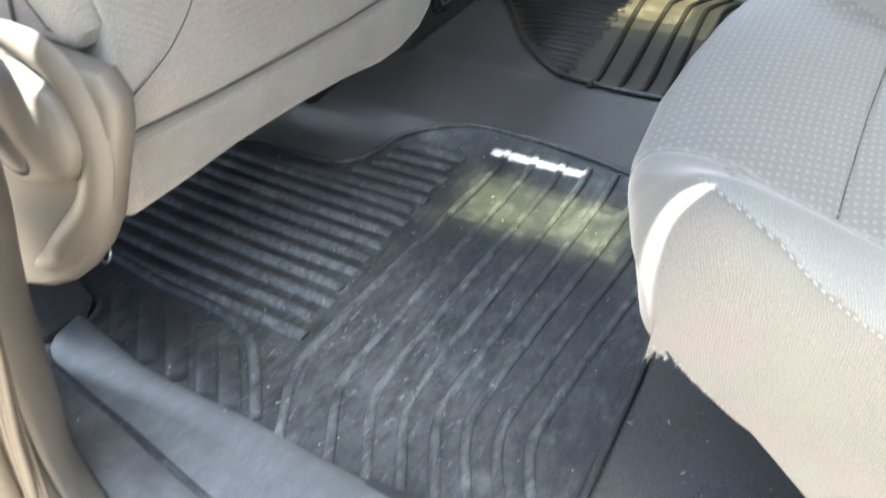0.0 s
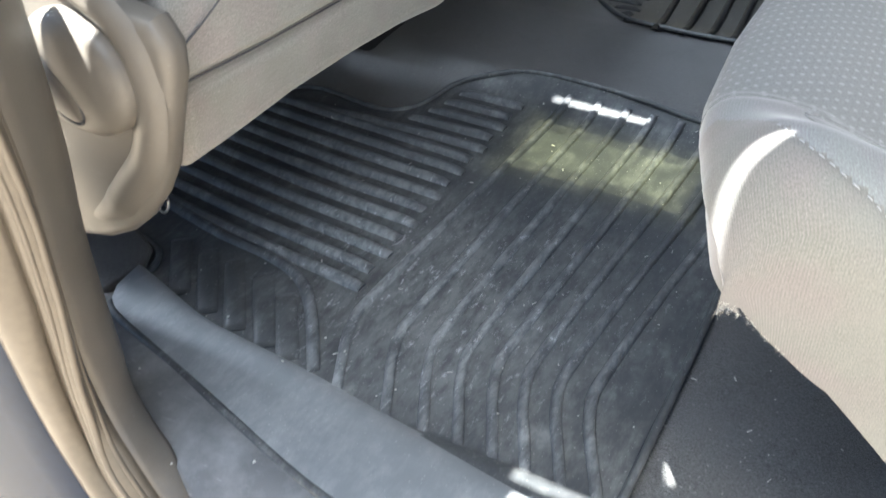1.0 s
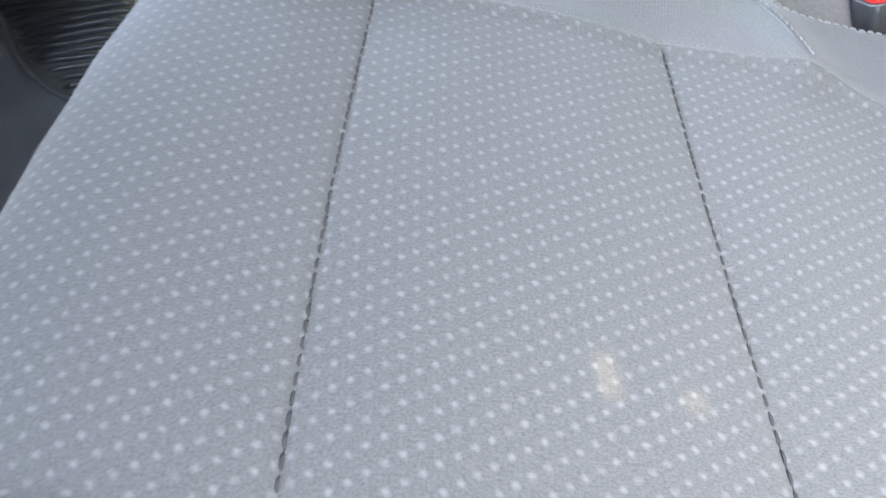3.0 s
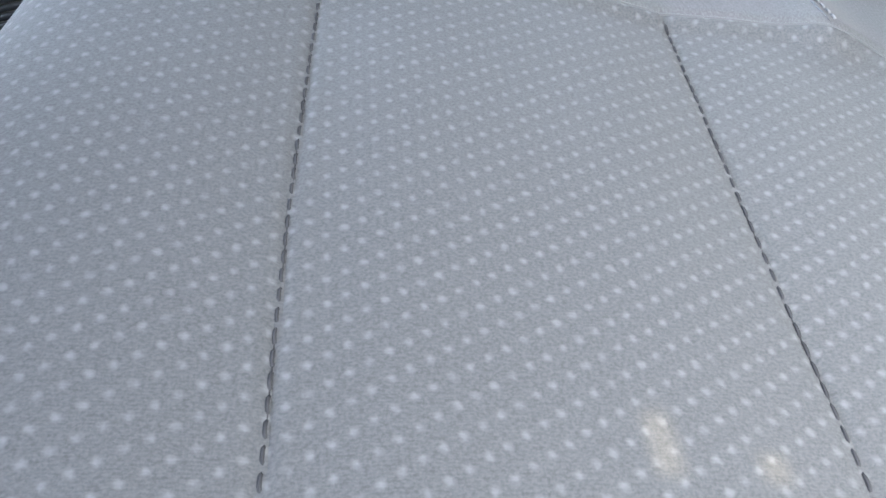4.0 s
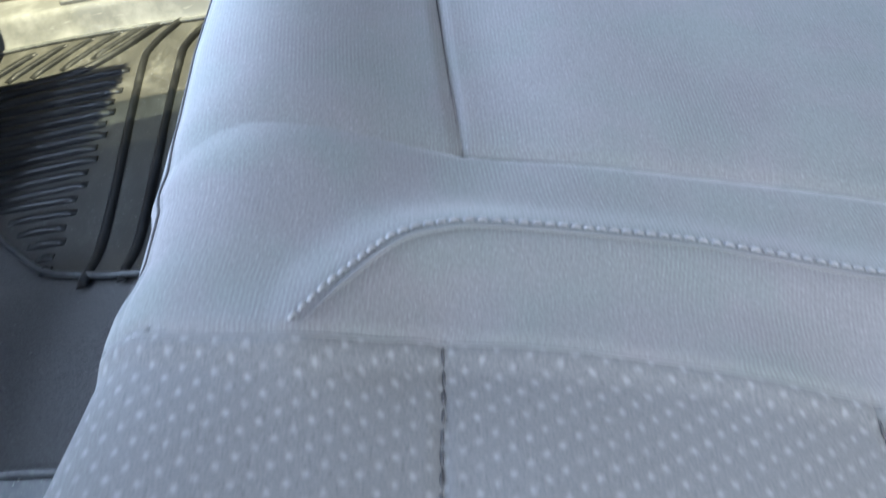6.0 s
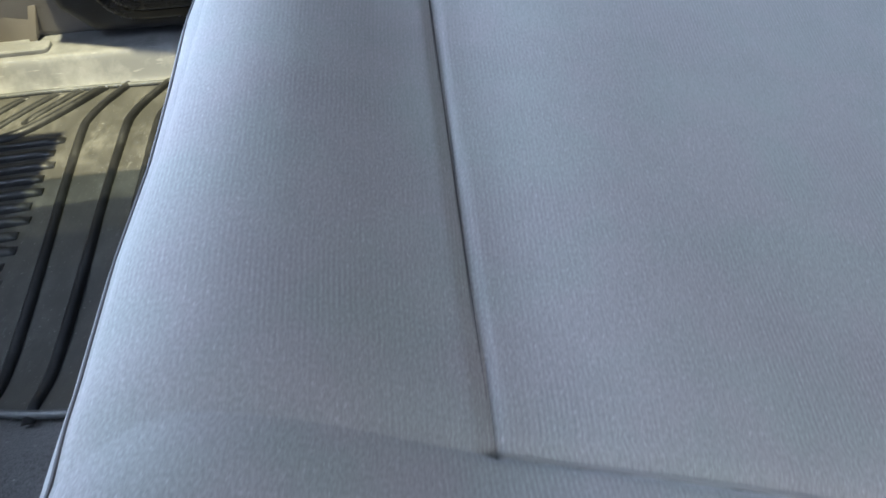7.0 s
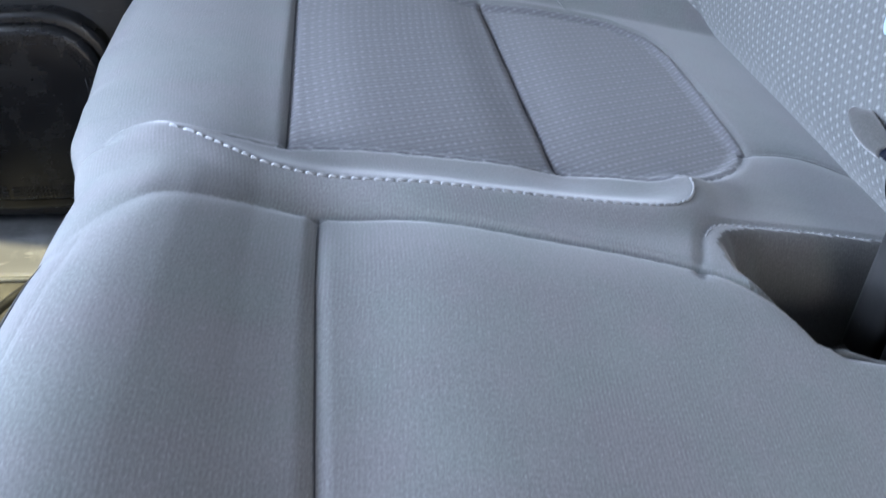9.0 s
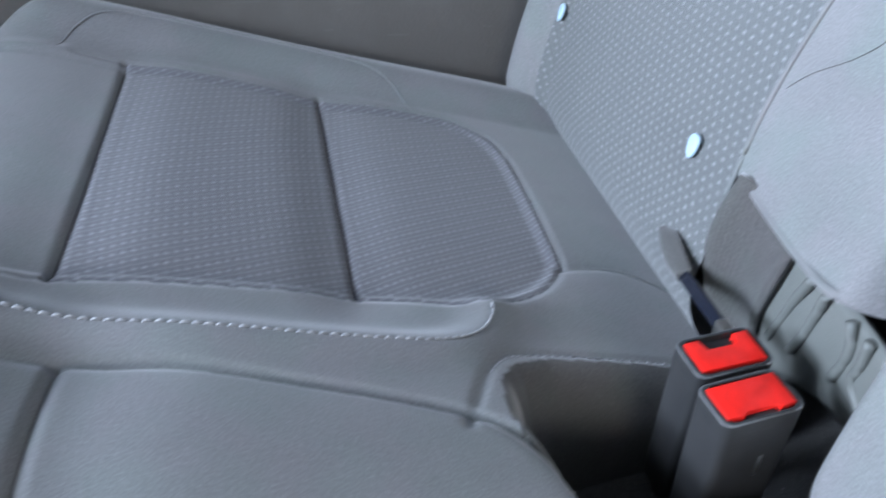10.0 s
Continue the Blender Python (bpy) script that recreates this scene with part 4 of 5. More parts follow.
# ---------------------------------------------------------------- rear backrests
def backrest(name, label, y0, y1, lean, forward, wings, material, centre, parent_at, inner=None, foot=None):
    """A padded backrest; its lower edge curls back. wings: how far the sides stand forward."""
    ob = thing(name, label, "car seat", at=parent_at)

    def surf(y, q):
        z = 0.235 + q * 0.72
        mid = (2 * y - y0 - y1) / (y1 - y0)
        x = 0.486 + lean * (z - 0.30) - forward - 0.020 * np.sin(np.clip((z - 0.25) / 0.30, 0, 1) * math.pi) + 0.060 * np.clip((0.315 - z) / 0.08, 0, 1) ** 2
        x = x + 0.050 * np.clip((np.abs(mid) - 0.90) / 0.10, 0, 1) ** 2.2
        lo, hi = wings
        x = x - lo * step01((0.12 + y0 - y) / 0.07) - hi * step01((y - y1 + 0.070) / 0.045)
        groove = np.exp(-((y - y0 - 0.105) / 0.003) ** 2) * (lo > 0) + np.exp(-((y - y1 + 0.050) / 0.003) ** 2) * (hi > 0)
        x = x + 0.004 * groove
        return x, y, z

    ys, qs = np.linspace(y0, y1, 200), np.linspace(0, 1, 260)
    Y, Q = np.meshgrid(ys, qs, indexing="ij")
    X, _, Z = surf(Y, Q)
    P = np.stack([X, Y, Z], -1).reshape(-1, 3)
    idx = np.arange(Y.size).reshape(Y.shape)
    F = np.stack([idx[:-1, :-1], idx[1:, :-1], idx[1:, 1:], idx[:-1, 1:]], -1)
    cy = 0.5 * (Y[:-1, :-1] + Y[1:, 1:])
    bands = [("centre_panel", centre, (cy > y0 + (0.105 if wings[0] else -1)) & (cy < y1 - (0.050 if wings[1] else -1)))]
    cz = 0.5 * (Z[:-1, :-1] + Z[1:, 1:])
    if inner is not None:
        woven = cy > np.interp(cz, *inner)
        bands[0] = ("centre_panel", centre, bands[0][2] & woven)
        bands.append(("inner_panel", material, ~woven & (cz > np.interp(cy, *foot))))
    if wings[0]:
        bands.append(("side_wing", material, cy <= y0 + 0.105))
    if wings[1]:
        bands.append(("side_wing", material, cy >= y1 - 0.050))
    for nm, mat, mask in bands:
        Q2 = P.copy()
        if inner is not None:
            grow = np.zeros(mask.shape, bool)
            for i in (-1, 0, 1):
                for j in (-1, 0, 1):
                    grow |= np.roll(np.roll(mask, i, 0), j, 1)
            if nm == "centre_panel":
                mask = grow & (cy < y1 - 0.05)
                Q2[:, 1] = np.maximum(Q2[:, 1], np.interp(Q2[:, 2], *inner))
            elif nm == "inner_panel":
                mask = grow
                Q2[:, 1] = np.minimum(Q2[:, 1], np.interp(Q2[:, 2], *inner))
                Q2[:, 2] = np.maximum(Q2[:, 2], np.interp(Q2[:, 1], *foot))
            Q2[:, 0] = surf(Q2[:, 1], (Q2[:, 2] - 0.235) / 0.72)[0]
        ids = F[mask]
        used, inv = np.unique(ids, return_inverse=True)
        raw(nm, Q2[used], inv.reshape(-1, 4), mat, ob, np.stack([Z.ravel(), Y.ravel()], -1)[used])
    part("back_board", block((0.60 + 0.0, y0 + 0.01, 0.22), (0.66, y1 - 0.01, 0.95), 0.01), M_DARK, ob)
    part("top_roll", block((0.585 - forward + lean * 0.5, y0 + 0.01, 0.93), (0.70, y1 - 0.01, 0.985), 0.02, 4), material, ob)
    return ob, surf


back_far, far_surf = backrest("rear_bench_back", "light grey woven rear bench back with two blue tags", 0.168, 0.705, 0.30, 0.0, (0.0, 0.030), M_PLAIN_BACK, M_WOVEN_BACK, (0.6, 0.48, 0.25),
                              ((0.30, 0.345, 0.389, 0.429, 0.485, 0.60), (0.303, 0.304, 0.311, 0.317, 0.321, 0.325)), ((0.16, 0.20, 0.23, 0.27, 0.33), (0.372, 0.376, 0.374, 0.379, 0.388)))
back_mid, mid_surf = backrest("rear_bench_back", "smooth light grey middle bench back with folding armrest", -0.255, 0.160, 0.30, 0.010, (0.0, 0.0), M_PLAIN_BACK, M_PLAIN_BACK, (0.6, 0.0, 0.25))
back_near, near_surf = backrest("rear_bench_back", "light grey woven rear bench back beside the open door", -0.705, -0.259, 0.30, 0.0, (0.030, 0.0), M_PLAIN_BACK, M_WOVEN_BACK, (0.6, -0.48, 0.25))
_z = np.linspace(0.372, 0.75, 60)
_y = np.interp(_z, (0.30, 0.345, 0.389, 0.429, 0.485, 0.60), (0.303, 0.304, 0.311, 0.317, 0.321, 0.325))
_x = far_surf(_y, (_z - 0.235) / 0.72)[0]
_v, _f = tube(smooth_line(np.column_stack([_x - 0.0005, _y, _z])[::4], 0.004), 0.0018, 8)
raw("piping", _v, _f, M_PLAIN_BACK, back_far)
_y = np.array([0.298, 0.290, 0.272, 0.250, 0.225, 0.195, 0.170])
_z = np.interp(_y, (0.16, 0.20, 0.23, 0.27, 0.33), (0.372, 0.376, 0.374, 0.379, 0.388)) + 0.001
_x = far_surf(_y, (_z - 0.235) / 0.72)[0]
_v, _f = tube(smooth_line(np.column_stack([_x + 0.002, _y, _z]), 0.003), 0.0030, 10)
raw("hem", _v, _f, M_PLAIN_BACK, back_far)
_l = np.array([(0.310, 0.438), (0.298, 0.451), (0.276, 0.467), (0.262, 0.484), (0.246, 0.515), (0.235, 0.56)])
_x = far_surf(_l[:, 0], (_l[:, 1] - 0.235) / 0.72)[0]
_v, _f = tube(smooth_line(np.column_stack([_x - 0.0006, _l]), 0.004), 0.0004, 6)
raw("seam", _v, _f, M_PLAIN_BACK, back_far)


# tags, straps and the folded parts round the buckles
def on_back(surf, y, z):
    x, _, _ = surf(np.array(y, float), np.array((z - 0.235) / 0.72, float))
    return Vector((float(x), y, z))


for _y, _z in ((0.359, 0.381), (0.645, 0.383)):
    _o = on_back(far_surf, _y, _z)
    _tag = part("fabric_tag", slab([(0.0062 * math.cos(a), 0.0082 * math.sin(a) + 0.001 * math.cos(2 * a)) for a in np.linspace(0, 2 * math.pi, 14, endpoint=False)], 0, -0.0030, -0.0006, 0.001, 2), M_TAG)
    _tag.matrix_world = Matrix.Translation(_o + Vector((-0.002, 0, 0))) @ Euler((radians(-12), radians(15), 0)).to_matrix().to_4x4()
    tagged(_tag, "small pale blue cloth tag on the woven backrest", "tag", "blue tags on the backrest")


def skinned(name, rails, material, parent=None, label="", thick=0.003, n=40, rows=10, bulge=0.0):
    """A padded sheet between two 3D rails."""
    lines = []
    for r in rails:
        l = smooth_line(r, 0.006)
        lines.append(np.stack([np.interp(np.linspace(0, 1, n), np.linspace(0, 1, len(l)), l[:, k]) for k in range(3)], -1))
    a, b = lines
    q = np.linspace(0, 1, rows)[:, None, None]
    P = a[None] * (1 - q) + b[None] * q
    nrm = np.cross(np.gradient(a, axis=0), b - a)
    nrm /= np.linalg.norm(nrm, axis=1, keepdims=True) + 1e-9
    P = P + bulge * np.sin(np.pi * q) * nrm[None]
    idx = np.arange(rows * n).reshape(rows, n)
    F = np.stack([idx[:-1, :-1], idx[1:, :-1], idx[1:, 1:], idx[:-1, 1:]], -1).reshape(-1, 4)
    ob = raw(name, P.reshape(-1, 3), F, material, parent, None, True, label)
    so = ob.modifiers.new("thickness", "SOLIDIFY")
    so.thickness, so.offset = thick, 0.0
    return ob


# ---------------------------------------------------------------- seat belt buckles in the well
def buckle(at, tilt, turn, slot):
    """A square belt buckle: dark shell, red button set in its top, slot for the tongue."""
    ob = thing("seat_belt_buckle", "dark plastic seat belt buckle with red release button", "buckle", group="buckles in the bench well")
    w, d, h = 0.0225, 0.0135, 0.105
    bm = bmesh.new()
    ring = rounded(0, 0, 2 * w, 2 * d, 0.005, 4)
    rows = [(-h, 0.90), (-h * 0.5, 0.96), (-0.012, 1.0), (-0.002, 1.0), (0.0, 0.955), (0.0, 0.86), (-0.004, 0.84)]
    loops = [[bm.verts.new((x * k, y * k, z)) for x, y in ring] for z, k in rows]
    for a, b in zip(loops[:-1], loops[1:]):
        for i in range(len(ring)):
            j = (i + 1) % len(ring)
            bm.faces.new((a[i], a[j], b[j], b[i]))
    bm.faces.new(loops[0][::-1])
    bm.faces.new(loops[-1])
    part("shell", bm, M_BUCKLE, ob)
    v, f = tube([(x * 0.975, y * 0.975, -0.0006) for x, y in ring + ring[:1]], 0.0006, 6)
    raw("worn_edge", v, f, M_WORN, ob, None, True, "pale worn edge round the top")
    s = 1 if slot else -1
    button = slab([(-w * 0.84, d * 0.76), (w * 0.84, d * 0.76), (w * 0.84, -d * 0.70), (w * 0.45, -d * 0.76), (w * 0.36, -d * 0.62), (-w * 0.36, -d * 0.62), (-w * 0.45, -d * 0.76), (-w * 0.84, -d * 0.70)], 2, -0.006, 0.0014, 0.0012, 2) if not slot else slab([(-w * 0.82, s * d * 0.74), (-w * 0.45, s * d * 0.74), (-w * 0.36, s * d * 0.22), (w * 0.36, s * d * 0.22), (w * 0.45, s * d * 0.74), (w * 0.82, s * d * 0.74), (w * 0.82, -s * d * 0.74), (-w * 0.82, -s * d * 0.74)], 2, -0.006, 0.0014, 0.0012, 2)
    part("button", button, M_RED, ob, "bright red release button")
    part("slot_lip", block((-w * 0.42, s * d * (0.40 if slot else 0.72) - 0.0022, -0.005), (w * 0.42, s * d * (0.40 if slot else 0.72) + 0.0022, -0.0015), 0.0006), M_BLACK, ob)
    part("embossing", block((0.004, -d * 0.98 - 0.0006, -0.045), (0.0065, -d * 0.98 + 0.001, -0.030), 0.0004), M_METAL, ob)
    part("stalk", block((-w * 0.7, -d * 0.45, -0.16), (w * 0.7, d * 0.45, -h + 0.004), 0.003), M_BLACK, ob)
    ob.matrix_world = Matrix.Translation(at) @ Euler((radians(tilt), radians(-4), radians(turn))).to_matrix().to_4x4()
    return ob


buckle((0.4485, 0.2090, 0.335), 8, 8, True)
buckle((0.4455, 0.1745, 0.335), 6, 9, False)
buckle((0.4300, -0.2400, 0.246), -14, 8, False)

strap_anchor = thing("child_seat_anchor", "navy glossy strap coming out of a grey cloth flap", "strap", at=(0.47, 0.31, 0.3))
skinned("flap", ([(0.481, 0.360, 0.314), (0.475, 0.344, 0.313), (0.470, 0.322, 0.314), (0.468, 0.300, 0.317)], [(0.484, 0.354, 0.322), (0.479, 0.336, 0.328), (0.474, 0.314, 0.328), (0.471, 0.296, 0.326)]), M_FLAP, strap_anchor, "grey cloth flap", 0.004, bulge=0.005)
skinned("strap", ([(0.470, 0.318, 0.316), (0.466, 0.292, 0.319), (0.464, 0.266, 0.321), (0.464, 0.238, 0.321)], [(0.470, 0.312, 0.324), (0.468, 0.288, 0.327), (0.466, 0.263, 0.329), (0.466, 0.237, 0.328)]), M_STRAP, strap_anchor, "navy glossy strap", 0.003)
part("buckle_tip", block((0.460, 0.232, 0.318), (0.468, 0.244, 0.330), 0.002), M_METAL, strap_anchor)

# hinge cover and folded trim beside the well
hinge = thing("armrest_hinge_cover", "grey plastic hinge cover with ribs below the backrest", "hinge cover", at=(0.51, 0.22, 0.3))
skinned("side_flap", ([(0.486, 0.296, 0.392), (0.482, 0.304, 0.362), (0.482, 0.306, 0.332), (0.490, 0.300, 0.290)], [(0.500, 0.246, 0.376), (0.497, 0.252, 0.346), (0.499, 0.262, 0.312), (0.506, 0.266, 0.275)]), M_FLAP, hinge, "dull taupe cloth side flap", 0.004, bulge=-0.010)
skinned("cover_plate", ([(0.505, 0.256, 0.366), (0.506, 0.228, 0.367), (0.506, 0.196, 0.366), (0.505, 0.165, 0.362)], [(0.515, 0.280, 0.268), (0.518, 0.236, 0.286), (0.518, 0.201, 0.296), (0.515, 0.158, 0.292)]), M_HINGE, hinge, "grey ribbed plate", 0.004, bulge=-0.006)
for _r in (((0.228, 0.364), (0.238, 0.345), (0.248, 0.322), (0.257, 0.304)), ((0.214, 0.364), (0.220, 0.345), (0.226, 0.328), (0.234, 0.312)), ((0.192, 0.363), (0.188, 0.350), (0.190, 0.338), (0.196, 0.324)), ((0.176, 0.362), (0.178, 0.346), (0.180, 0.332), (0.160, 0.316))):
    _v, _f = tube(smooth_line([(0.5005 + 0.10 * (0.364 - z), y, z) for y, z in _r], 0.004), 0.0032, 8)
    raw("rib", _v, _f, M_HINGE, hinge)
# near-black block paints the deep shade in the well
well_shade = part("well_shade", block((0.33, -0.28, 0.10), (0.60, 0.28, 0.14), 0.01), M_DARK)
tagged(well_shade, "near-black block for the shade in the gap", "seat base", kind="structure")


# ---------------------------------------------------------------- rubber mats
def rib_bar(line, width, height, sides=7):
    """A raised rounded rib along (x, y) points on the mat."""
    l = smooth_line(line, 0.010)
    d = np.gradient(l, axis=0)
    d /= np.linalg.norm(d, axis=1, keepdims=True) + 1e-12
    nrm = np.stack([-d[:, 1], d[:, 0]], -1)
    end = np.minimum(np.arange(len(l)), np.arange(len(l))[::-1]) / 1.5
    taper = np.clip(0.35 + 0.65 * end, 0, 1)
    V, n = [], len(l)
    base = mat_height(l[:, 0], l[:, 1])
    for k in range(sides):
        a = math.pi * k / (sides - 1)
        c, h = math.cos(a), math.sin(a) ** 0.6
        V.append(np.column_stack([l + nrm * (c * width / 2), base - 0.001 + height * h * taper]))
    V = np.stack(V, 1).reshape(-1, 3)
    F = [(i * sides + k, i * sides + k + 1, (i + 1) * sides + k + 1, (i + 1) * sides + k) for i in range(n - 1) for k in range(sides - 1)]
    F += [tuple(range(sides)), tuple((n - 1) * sides + k for k in range(sides))[::-1]]
    return V, F


def mat_height(x, y):
    return floor_height(np.minimum(x, -0.01), y) + 0.006


def floor_mat(label, sy, dx, dy, at, inner, outer, ribs_left, rib_rubber=None):
    """A moulded mat with a block of cross ribs and a block of long ribs; sy mirrors it for the other side."""
    ob = thing("floor_mat", label, "floor mat", group="rubber mats in the rear footwells", at=at)
    put = lambda pts: [(x + dx, sy * y + dy) for x, y in pts]
    outline = smooth_line(put([(-0.024, -0.70), (-0.022, -0.60), (-0.020, -0.45)] + inner + outer), 0.008, True)
    xs, ys = np.arange(-0.72, 0.03, 0.006), np.arange(-0.82, 0.82, 0.006)
    X, Y = np.meshgrid(xs, ys, indexing="ij")
    Z = mat_height(X, Y)
    edge = np.where(sy * (Y - dy) < -0.685, 0.010 * step01((-0.685 - sy * (Y - dy)) / 0.02), 0)
    Z = Z + edge + 0.0012 * np.sin(23 * X) * np.sin(19 * Y)
    idx = np.arange(X.size).reshape(X.shape)
    cx, cy = 0.5 * (X[:-1, :-1] + X[1:, 1:]), 0.5 * (Y[:-1, :-1] + Y[1:, 1:])
    mask = inside(outline, cx, cy)
    ids = np.stack([idx[:-1, :-1], idx[1:, :-1], idx[1:, 1:], idx[:-1, 1:]], -1)[mask]
    used, inv = np.unique(ids, return_inverse=True)
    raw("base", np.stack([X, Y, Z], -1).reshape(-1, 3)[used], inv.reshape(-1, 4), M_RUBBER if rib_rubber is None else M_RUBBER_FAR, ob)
    if rib_rubber is None:
        lip_line = smooth_line(put([(-0.556, -0.640), (-0.511, -0.652), (-0.452, -0.667), (-0.385, -0.674), (-0.308, -0.681), (-0.244, -0.689), (-0.178, -0.698), (-0.118, -0.705), (-0.026, -0.712)]), 0.01)
        rim_line = smooth_line(put([(-0.552, -0.680), (-0.533, -0.703), (-0.469, -0.721), (-0.405, -0.737), (-0.32, -0.761), (-0.244, -0.781), (-0.181, -0.791), (-0.13, -0.794), (-0.026, -0.792)]), 0.01)
        q = np.linspace(0, 1, 8)[:, None, None]
        rails = [np.stack([np.interp(np.linspace(0, 1, 60), np.linspace(0, 1, len(l)), l[:, k]) for k in range(2)], -1) for l in (lip_line, rim_line)]
        P = rails[0][None] * (1 - q) + rails[1][None] * q
        zz = mat_height(P[..., 0], P[..., 1]) + 0.0050 + 0.0090 * step01(q[..., 0] * 6) + 0.0008 * np.sin(31 * P[..., 0])
        ids = np.arange(8 * 60).reshape(8, 60)
        quads = np.stack([ids[:-1, :-1], ids[1:, :-1], ids[1:, 1:], ids[:-1, 1:]], -1).reshape(-1, 4)
        raw("flange", np.concatenate([P, zz[..., None]], -1).reshape(-1, 3), quads, M_FLANGE, ob, None, True, "dusty smooth flange, paled for sky light")
    ring = np.vstack([outline, outline[:1]])
    z = mat_height(ring[:, 0], ring[:, 1]) + 0.002 + 0.010 * step01((-0.685 - sy * (ring[:, 1] - dy)) / 0.02)
    v, f = tube(np.column_stack([ring, z]), 0.0038, 8, 0.9)
    raw("rim", v, f, M_RUBBER, ob)
    cross, ribs, slots = [], [], []
    count, pitch, thick = (15, 0.0278, 0.0140) if rib_rubber is None else (17, 0.0240, 0.0128)
    for k in range(count):
        y = -0.558 + pitch * k
        left = float(np.interp(y, *ribs_left))
        rise = 0.10 * (-0.342 - left) if y < -0.30 else 0.0
        cross.append(([(left, y + rise), (0.5 * (left - 0.342), y + 0.4 * rise), (-0.341 - 0.006 * (k % 2), y)], thick, 0.0075))
    for low, high in ((-0.325, -0.295), (-0.2735, -0.255), (-0.2365, -0.217), (-0.203, -0.183), (-0.171, -0.147), (-0.142, -0.109), (-0.112, -0.074), (-0.082, -0.040)):
        ribs.append(([(high + 0.004, -0.126), (0.7 * high + 0.3 * low, -0.30), (0.25 * high + 0.75 * low, -0.46), (low, -0.572), (low + 0.002, -0.600), (low + 0.012, -0.630), (low + 0.026, -0.658), (low + 0.044, -0.695)], 0.0105, 0.0055))
    ribs.append(([(-0.66, -0.528), (-0.58, -0.545), (-0.52, -0.556), (-0.454, -0.562), (-0.405, -0.576), (-0.366, -0.611), (-0.318, -0.674)], 0.0130, 0.0075))
    gaps = (((-0.581, -0.580), (-0.522, -0.645)), ((-0.540, -0.582), (-0.478, -0.656)), ((-0.503, -0.580), (-0.436, -0.663)), ((-0.469, -0.581), (-0.398, -0.668)), ((-0.421, -0.590), (-0.355, -0.673)), ((-0.390, -0.610), (-0.338, -0.676)))
    for g, h in zip(gaps[:-1], gaps[1:]):
        a, b = [tuple(0.5 * (g[i][k] + h[i][k]) for k in range(2)) for i in range(2)]
        slots.append(([a, (0.5 * (a[0] + b[0]), 0.5 * (a[1] + b[1])), b], 0.0235 if rib_rubber is None else 0.0115, 0.0055))
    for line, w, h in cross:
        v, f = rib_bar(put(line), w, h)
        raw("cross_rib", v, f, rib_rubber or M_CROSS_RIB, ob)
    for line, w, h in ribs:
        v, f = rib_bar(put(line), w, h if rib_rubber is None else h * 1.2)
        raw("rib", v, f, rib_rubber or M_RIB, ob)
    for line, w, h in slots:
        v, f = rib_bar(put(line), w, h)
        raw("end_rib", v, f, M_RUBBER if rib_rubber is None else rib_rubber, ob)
    return ob


INNER_NEAR = [(-0.022, -0.25), (-0.028, -0.15), (-0.060, -0.128), (-0.13, -0.120), (-0.20, -0.108), (-0.265, -0.101), (-0.355, -0.101), (-0.405, -0.122), (-0.448, -0.155), (-0.462, -0.200), (-0.474, -0.230), (-0.502, -0.249), (-0.545, -0.246), (-0.617, -0.234), (-0.66, -0.25)]
INNER_FAR = [(-0.05, -0.25), (-0.056, -0.16), (-0.096, -0.134), (-0.196, -0.131), (-0.256, -0.136), (-0.306, -0.151), (-0.346, -0.171), (-0.386, -0.208), (-0.436, -0.263), (-0.486, -0.333), (-0.546, -0.443), (-0.60, -0.50), (-0.66, -0.53)]
OUTER_NEAR = [(-0.69, -0.30), (-0.69, -0.50), (-0.66, -0.585), (-0.592, -0.600), (-0.562, -0.613), (-0.551, -0.640), (-0.552, -0.680), (-0.535, -0.706), (-0.470, -0.724), (-0.406, -0.740), (-0.32, -0.764), (-0.244, -0.784), (-0.181, -0.794), (-0.139, -0.797), (-0.06, -0.798), (-0.026, -0.79)]
OUTER_FAR = [(-0.69, -0.55), (-0.66, -0.62), (-0.60, -0.655), (-0.54, -0.668), (-0.40, -0.671), (-0.26, -0.671), (-0.12, -0.668), (-0.06, -0.655), (-0.04, -0.60)]
mat_near = floor_mat("dusty black rubber floor mat with worn ribs", 1, 0.0, 0.0, (-0.3, -0.45, 0.0), INNER_NEAR, OUTER_NEAR, ([-0.263, -0.262, -0.25, -0.22, -0.16, -0.11], [-0.685, -0.475, -0.462, -0.448, -0.430, -0.385]))
mat_far = floor_mat("black rubber floor mat in the far footwell", -1, 0.036, -0.023, (-0.3, 0.45, 0.0), INNER_FAR, OUTER_FAR, ([-0.56, -0.53, -0.443, -0.333, -0.263, -0.208, -0.171], [-0.66, -0.62, -0.525, -0.465, -0.415, -0.372, -0.350]), M_RIB_SHADED)


